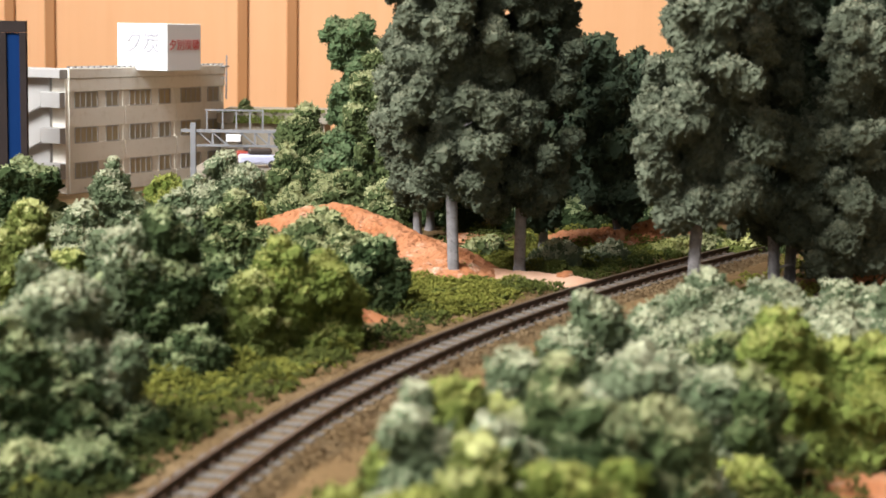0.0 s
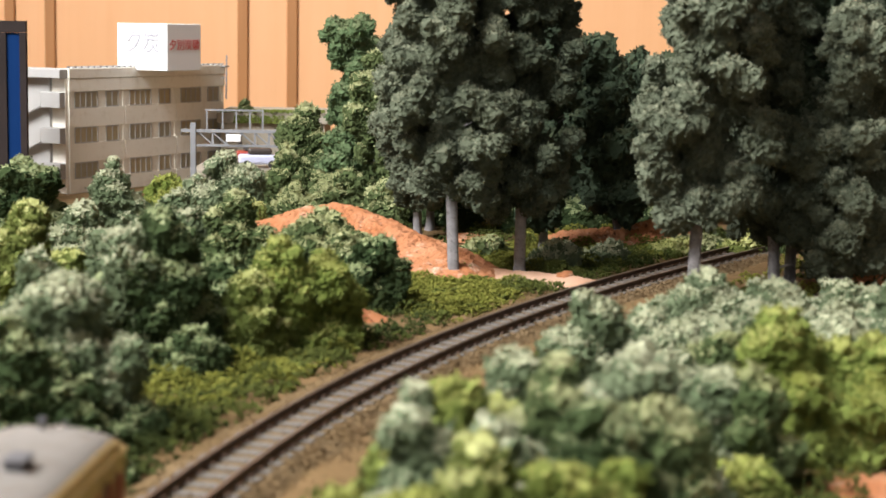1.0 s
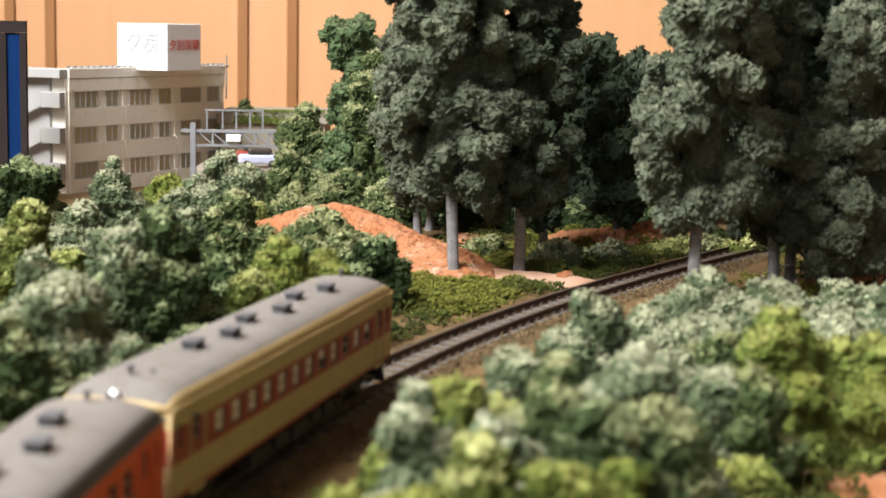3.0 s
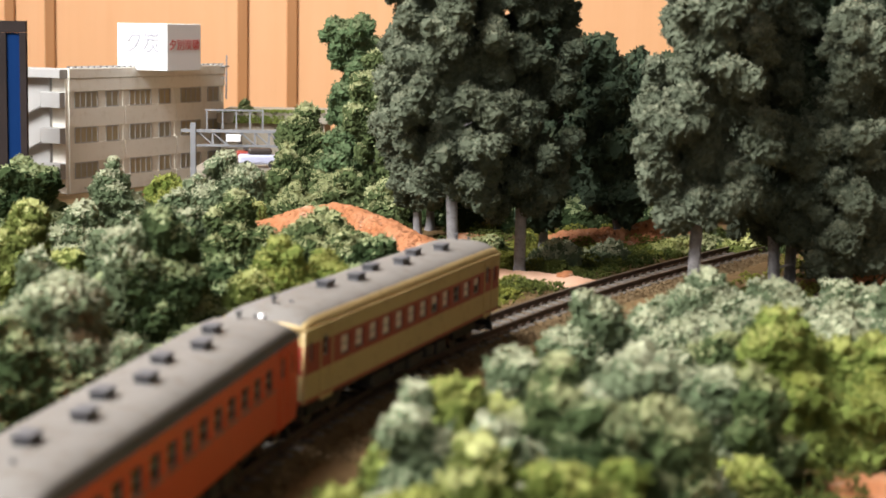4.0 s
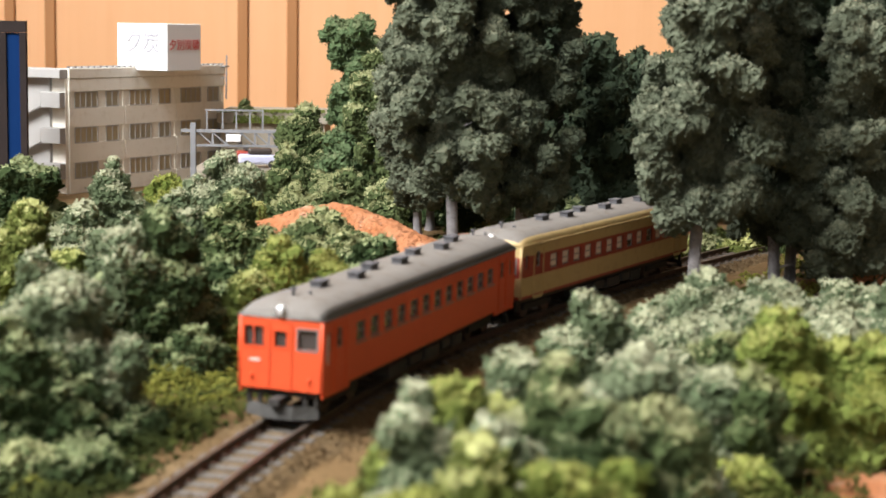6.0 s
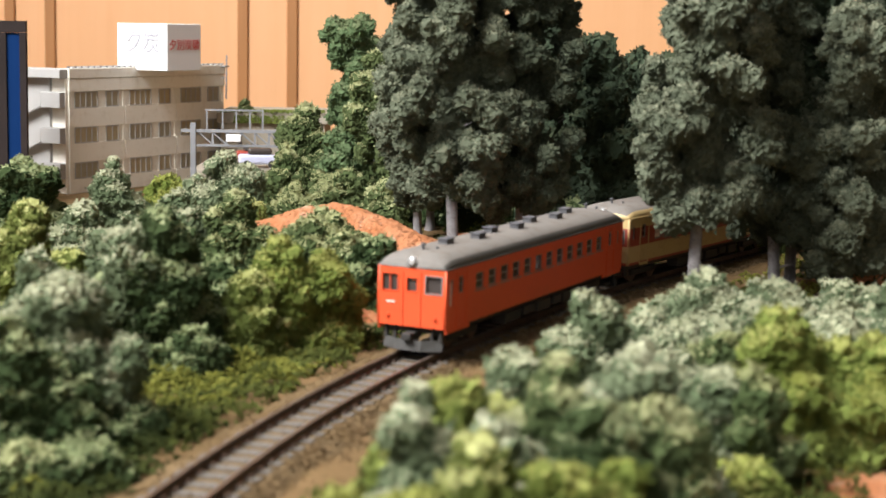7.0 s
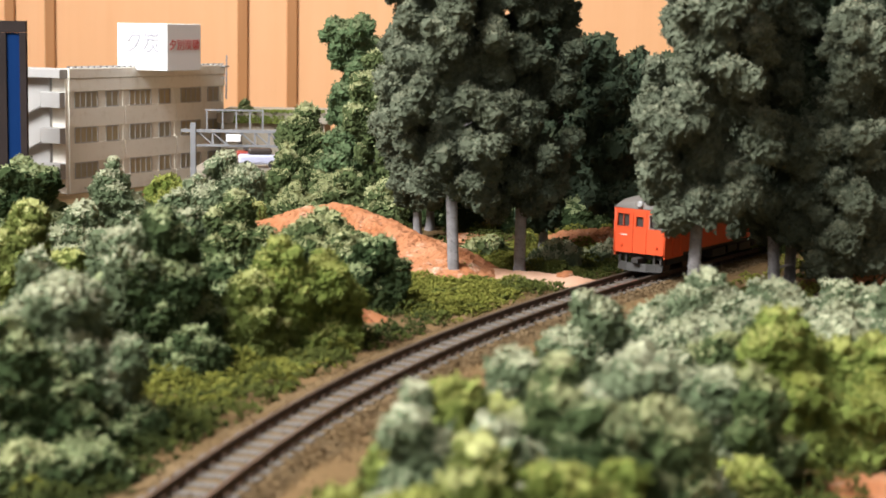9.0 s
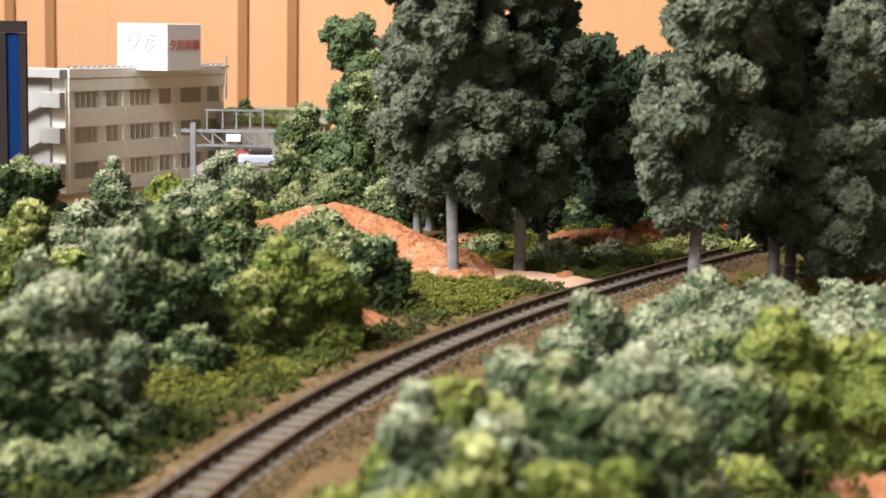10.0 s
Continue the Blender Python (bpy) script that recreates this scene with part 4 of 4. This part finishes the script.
for n, (x, y, m, c, w) in enumerate(((-98, 930, LAVENDER, "pale lavender", 22), (-70, 935, WHITE, "white", 20), (-105, 955, CRIMSON, "red", 16))):
    car = thing("parked_car", x, y, 4, 8, f"small {c} model car parked behind the gantry", "car", "parked model cars")
    sh = Shape().box(-w / 2, w / 2, -5, 5, 2, 7, 0, 1.2)
    part("body", sh, m, car)
    part("cabin", Shape().box(-w * 0.28, w * 0.3, -4.4, 4.4, 6.8, 10.6, 0, 1.4), DARKGLASS, car)
    for sx in (-w * 0.3, w * 0.3):
        for sy in (-4.2, 4.2):
            part("wheel", Shape().tube((sx, sy - 0.9, 2.1), (sx, sy + 0.9, 2.1), 2.1, n=14), UNDER, car)

# ---------------------------------------------------------------- the railcars
HALF, WIDE, ZB, ZE, ZR = 65.0, 9.55, 6.7, 21.6, 25.5


def wall_cells(sh, us, zs, holes, place, mats):
    """Solid wall cells between the cut lines us and zs, leaving the holes open; place maps (u, depth, z) to the car."""
    us = sorted({*us, *(h[i] for h in holes for i in (0, 1))})
    zs = sorted({*zs, *(h[i] for h in holes for i in (2, 3))})
    for i in range(len(us) - 1):
        for j in range(len(zs) - 1):
            u, z = (us[i] + us[i + 1]) / 2, (zs[j] + zs[j + 1]) / 2
            if any(h[0] < u < h[1] and h[2] < z < h[3] for h in holes):
                continue
            p = [place(a, d, b) for d in (0, 0.6) for b in (zs[j], zs[j + 1]) for a in (us[i], us[i + 1])]
            n = len(sh.v)
            sh.v += p
            fs = [(0, 1, 3, 2), (4, 6, 7, 5), (0, 4, 5, 1), (2, 3, 7, 6), (0, 2, 6, 4), (1, 5, 7, 3)]
            sh.f += [tuple(n + q for q in f) for f in fs]
            sh.m += [mats(z)] * 6


def railcar(express):
    if express:
        car = thing("express_railcar", 0, 0, 0, 0, "cream model diesel railcar with a crimson window band", "railcar", "two-car model train")
        zw0, zw1, bottom = 13.6, 17.7, ZB
        mats = [CREAM, CRIMSON]
        pick = lambda z: 1 if 12.7 < z < 18.5 or z < ZB + 0.8 else 0
        cuts = [ZB, ZB + 0.8, 12.7, 18.5, ZE]
        wins = [(-43.5 + k * 8.1, 4.9) for k in range(12)]
        doors = (-54.0, 55.0)
    else:
        car = thing("local_railcar", 0, 0, 0, 0, "vermilion model diesel railcar with a dusty grey roof", "railcar", "two-car model train")
        zw0, zw1 = 14.6, 18.9
        mats = [VERMILION, VERMILION]
        pick = lambda z: 0
        cuts = [ZB, ZE]
        wins = [(-44.5 + k * 8.05, 5.2) for k in range(12)]
        doors = (-56.0, 54.0)
    side_holes = [(u - w / 2, u + w / 2, zw0, zw1) for u, w in wins]
    side_holes += [(d - 1.5, d + 1.5, 15.0, 19.3) for d in doors] + [(-62.4, -60.6, 15.0, 18.9), (60.0, 62.0, 15.0, 18.9)]
    end_holes = [(-8.2, -3.9, 15.5, 19.7), (-1.35, 1.35, 15.7, 19.0), (3.9, 8.2, 15.5, 19.7)]
    if express:
        end_holes = [(-7.8, -4.2, 14.0, 17.8), (-1.4, 1.4, 13.2, 17.6), (4.2, 7.8, 14.0, 17.8)]
    hull = Shape()
    for sgn in (-1, 1):
        wall_cells(hull, [-HALF, HALF], cuts, side_holes, lambda a, d, b: (a, sgn * (WIDE - d), b), pick)
        wall_cells(hull, [-WIDE + 0.62, WIDE - 0.62], cuts, end_holes, lambda a, d, b: (sgn * (HALF - d), a, b), pick)
    hull.box(-HALF + 1, HALF - 1, -WIDE + 1, WIDE - 1, ZB, ZB + 0.5)
    body = part("body", hull, mats, car)
    # rounded corner posts
    for sx in (-1, 1):
        for sy in (-1, 1):
            part("corner_post", Shape().tube((sx * (HALF - 0.35), sy * (WIDE - 0.35), ZB + 0.02), (sx * (HALF - 0.35), sy * (WIDE - 0.35), ZE), 0.42, n=10), mats[0], body, "", True)
    rng = np.random.default_rng(70 + express)
    for sgn in (-1, 1):
        for k, h in enumerate(side_holes):
            u0, u1, a, b = h
            pane = Shape().box(u0 - 0.1, u1 + 0.1, min(sgn * (WIDE - 0.9), sgn * (WIDE - 0.65)), max(sgn * (WIDE - 0.9), sgn * (WIDE - 0.65)), a - 0.1, b + 0.1)
            w = part("window", pane, DARKGLASS, body)
            sash = Shape()
            ya, yb = sorted((sgn * (WIDE - 0.62), sgn * (WIDE - 0.35)))
            for p in (u0, u1 - 0.3):
                sash.box(p, p + 0.3, ya, yb, a, b)
            sash.box(u0, u1, ya, yb, b - 0.3, b).box(u0, u1, ya, yb, (a + b) / 2 - 0.13, (a + b) / 2 + 0.13).box(u0, u1, ya, yb, a, a + 0.25)
            part("sash", sash, SILVER, w)
            if not express and k < 12:
                ya, yb = sorted((sgn * (WIDE + 0.01), sgn * (WIDE + 0.3)))
                # The sill's glint is put into its colour as a paler strip.
                part("window_sill", Shape().box(u0 - 0.3, u1 + 0.3, ya, yb, a - 0.4, a - 0.12), SILVER, w, "grey window sill lightened for its glint")
            if express and k < 12 and rng.random() < 0.8:
                ya, yb = sorted((sgn * (WIDE - 0.64), sgn * (WIDE - 0.5)))
                drop = a + (b - a) * rng.choice([0.05, 0.1, 0.45])
                part("blind", Shape().box(u0 + 0.35, u1 - 0.35, ya, yb, drop, b - 0.3), BLIND, w, "drawn pale blind")
        for d in doors:
            ya, yb = sorted((sgn * (WIDE + 0.02), sgn * (WIDE + 0.22)))
            dr = Shape()
            for p in (d - 3.2, d + 2.9):
                dr.box(p, p + 0.3, ya, yb, ZB, 20.6)
            dr.box(d - 2.9, d + 2.9, ya, yb, 20.3, 20.6).box(d - 2.9, d + 2.9, ya, yb, ZB - 0.5, ZB + 0.4)
            part("door", dr, mats[0], body)
        ya, yb = sorted((sgn * (WIDE - 0.1), sgn * (WIDE + 0.35)))
        part("gutter", Shape().box(-HALF, HALF, ya, yb, ZE - 0.45 if express else ZE - 0.1, ZE + 0.3, 0, 0.1), CREAM if express else ROOFEDGE, body)
        if not express:
            for u0, u1 in ((-HALF + 0.5, -50.5), (48.5, HALF - 0.5)):
                ya, yb = sorted((sgn * (WIDE - 0.62), sgn * (WIDE - 0.02)))
                part("skirt", Shape().box(u0, u1, ya, yb, ZB - 1.2, ZB - 0.02, 0, 0.1), VERMILION, body)
            ya, yb = sorted((sgn * (WIDE + 0.01), sgn * (WIDE + 0.12)))
            part("belt_rail", Shape().box(-58, 58, ya, yb, zw0 - 0.75, zw0 - 0.45), VERMILION, body)
    for sgn in (-1, 1):
        for k, (a, b, c, d) in enumerate(end_holes):
            xa, xb = sorted((sgn * (HALF - 0.9), sgn * (HALF - 0.62)))
            w = part("end_window", Shape().box(xa, xb, a - 0.1, b + 0.1, c - 0.1, d + 0.1), DARKGLASS, body, "dark cab window")
            fr = Shape()
            xa, xb = sorted((sgn * (HALF - 0.5), sgn * (HALF + 0.12)))
            t = 0.28
            fr.box(xa, xb, a - t, a, c - t, d + t).box(xa, xb, b, b + t, c - t, d + t).box(xa, xb, a, b, c - t, c).box(xa, xb, a, b, d, d + t)
            if k == 2 and sgn < 0:
                m = (a + b) / 2
                fr.box(xa, xb - 0.2, m - 0.1, m + 0.1, c, d)
            part("window_frame", fr, SILVER if k == (0 if sgn < 0 else 2) else mats[1], w)
        xa, xb = sorted((sgn * (HALF + 0.02), sgn * (HALF + 0.2)))
        gw = Shape()
        for p in (-2.6, 2.4):
            gw.box(xa, xb, p, p + 0.2, ZB, 20.6)
        part("end_door", gw, mats[0], body)
        if express:
            ga, gb = sorted((sgn * (HALF + 0.21), sgn * (HALF + 2.0)))
            part("gangway", Shape().box(ga, gb, -3.0, 3.0, ZB, 19.5, 0, 0.3), ROOFEDGE, body, "dark gangway bellows")
        for y in (-6.5, 6.5):
            part("tail_lamp", Shape().tube((sgn * (HALF - 0.1), y, 9.2), (sgn * (HALF + 0.5), y, 9.2), 0.55, 0.4, 12), VERMILION, body)
    if not express:
        part("number_bar", Shape().box(-HALF - 0.12, -HALF + 0.1, 4.6, 7.0, 12.4, 12.9), BLIND, body, "small white lettering bar")
        part("handrail", Shape().box(-62.9, -62.6, -WIDE - 0.3, -WIDE - 0.05, 12.5, 18.5), BLIND, body, "white grab rail")
    # roof
    sec = []
    for k in range(25):
        a = math.pi * k / 24
        y = WIDE * math.cos(a)
        sec.append((math.copysign(abs(math.cos(a)) ** 0.72, math.cos(a)) * WIDE, math.sin(a) ** 0.85))
    rows, rf = [], Shape()
    for u in [-HALF - 0.15, -HALF + 0.5, -HALF + 1.8, -HALF + 4, -HALF + 8, *np.arange(-50, 51, 10), HALF - 8, HALF - 4, HALF - 1.8, HALF - 0.5, HALF + 0.15]:
        e = HALF + 0.15 - abs(u)
        k = min(1.0, 0.42 + 0.58 * (1 - (1 - min(e, 7.0) / 7.0) ** 2.4))
        rows.append([(u, y * (1.0 if e > 1 else 0.985), ZE + q * (ZR - ZE) * k) for y, q in sec])
    n = len(sec)
    for row in rows:
        rf.v += row
    for i in range(len(rows) - 1):
        for j in range(n - 1):
            rf.f.append((i * n + j, (i + 1) * n + j, (i + 1) * n + j + 1, i * n + j + 1))
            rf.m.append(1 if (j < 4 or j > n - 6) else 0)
    for i, flip in ((0, False), (len(rows) - 1, True)):
        loop = [i * n + j for j in range(n)]
        rf.f.append(tuple(loop[::-1] if flip else loop))
        rf.m.append(0 if not express else 1)
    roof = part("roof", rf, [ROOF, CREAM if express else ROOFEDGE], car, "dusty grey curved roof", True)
    vents = ((-33, 0.3), (-20, 2.3), (-5, -0.2), (8.5, 2.4), (24, -0.3), (37, 2.5)) if express else ((-44.5, -0.5), (-28.8, 1.6), (-15, -0.8), (-2, 1.6), (13.5, -1.0), (27.5, 1.5), (42.4, -1.2))
    for u, v in vents:
        vt = Shape().box(u - 2.2, u + 2.2, -v - 1.35, -v + 1.35, ZR - 0.5, ZR + 1.3, 0, 0.3)
        vt.box(u - 2.45, u + 2.45, -v - 1.5, -v + 1.5, ZR + 1.15, ZR + 1.5, 0, 0.1)
        part("vent", vt, VENT, roof, "slate-grey roof ventilator")
    for u in (-58, 58):
        hn = Shape().tube((u, 0.5, ZR - 0.9), (u, 0.5, ZR + 1.2), 0.35, n=8).box(u - 0.7, u + 0.7, 0, 1.0, ZR + 1.0, ZR + 1.6, 0, 0.15)
        hn.tube((u + 3, -2, ZR - 0.8), (u + 3, -2, ZR + 0.5), 0.4, n=8)
        part("horn", hn, VENT, roof, "small whistle on the roof")
    for sgn in (-1, 1):
        hl = part("headlight", Shape().tube((sgn * (HALF - 3.5), 0, ZE + 1.8), (sgn * (HALF + 0.5), 0, ZE + 1.5), 0.9, 1.25, 16), CHROME, roof, "round silver roof headlight", True)
        part("lens", Shape().tube((sgn * (HALF + 0.52), 0, ZE + 1.5), (sgn * (HALF + 0.75), 0, ZE + 1.5), 0.85, 0.7, 16), DIMWALL, hl, "dull glass headlight lens")
    # underframe
    und = Shape().box(-HALF + 2, HALF - 2, -7.5, 7.5, 5.0, ZB + 0.1)
    chassis = part("underframe", und, UNDER, car, "black underframe")
    for k, (u0, u1) in enumerate(((-24, -13), (-11, -3), (-1, 9), (11, 17), (19, 26))):
        for sgn in (-1, 1):
            ya, yb = sorted((sgn * 4.2, sgn * 8.4))
            part("equipment_box", Shape().box(u0, u1, ya, yb, 2.0 + (k % 2) * 0.6, 5.05, 0, 0.3), UNDER, chassis)
    for u in (-46.5, 46.5):
        bg = part("bogie", Shape().box(u - 9, u + 9, -6.2, -5.0, 2.2, 4.2, 0, 0.3).box(u - 9, u + 9, 5.0, 6.2, 2.2, 4.2, 0, 0.3).box(u - 2, u + 2, -6, 6, 2.4, 5.0, 0, 0.3), UNDER, car, "black bogie")
        for du in (-7, 7):
            for sy in (-4.7, 4.7):
                part("wheel", Shape().tube((u + du, sy - 0.55, 2.75), (u + du, sy + 0.55, 2.75), 2.75, n=20), RAIL, bg, "rust-brown wheel")
    for sgn in (-1, 1):
        xa, xb = sorted((sgn * (HALF - 4), sgn * (HALF + 2.9)))
        part("coupler", Shape().box(xa, xb, -1.3, 1.3, 3.6, 5.4, 0, 0.3), UNDER, car, "black knuckle coupler")
        if not express or sgn > 0:
            pl = Shape()
            lo, hi, t = 0.9, 3.6, sgn
            pl.quad([(t * (HALF - 2.0), -8.2, hi), (t * (HALF + 1.2), -3.5, hi), (t * (HALF + 1.6), -3.5, lo), (t * (HALF - 1.2), -8.2, lo)])
            pl.quad([(t * (HALF + 1.2), -3.5, hi), (t * (HALF + 1.2), 3.5, hi), (t * (HALF + 1.6), 3.5, lo), (t * (HALF + 1.6), -3.5, lo)])
            pl.quad([(t * (HALF + 1.2), 3.5, hi), (t * (HALF - 2.0), 8.2, hi), (t * (HALF - 1.2), 8.2, lo), (t * (HALF + 1.6), 3.5, lo)])
            xa, xb = sorted((t * (HALF - 6), t * (HALF - 0.2)))
            pl.box(xa, xb, -6.5, 6.5, 1.4, 2.2, 0, 0.2)
            p = part("snow_plough", pl, PLOUGH, car, "grey snow plough under the cab")
            p.modifiers.new("thickness", "SOLIDIFY").thickness = 0.4 * MM
        st = Shape()
        for y in (-7.6, -5.2, 5.2, 7.6):
            xa, xb = sorted((sgn * (HALF - 2.2), sgn * (HALF - 1.2)))
            st.box(xa, xb, y - 0.4, y + 0.4, 3.2, ZB)
        part("hose", st, UNDER, chassis)
    return car


local, express = railcar(0), railcar(1)

# place of the local car's middle along the track, mm, every half second
ALONG = [-366.0, -327.6, -289.0, -250.3, -210.5, -172.2, -134.2, -96.4, -58.8, -23.8, 11.6, 48.4, 88.4, 129.2, 170.4, 213.0, 254.8, 295.0, 335.7, 378.5, 428.0]


def car_pose(s):
    ax, ay, _ = on_track(s + 46.5)
    bx, by, _ = on_track(s - 46.5)
    return pose((ax + bx) / 2 * MM, (ay + by) / 2 * MM, 0, CANT, 0, math.degrees(math.atan2(ay - by, ax - bx)))


def motions():
    for car, ahead in ((local, 0.0), (express, 135.8)):
        walk(car, [(0.5 * i, car_pose(s + ahead)) for i, s in enumerate(ALONG)])


motions()
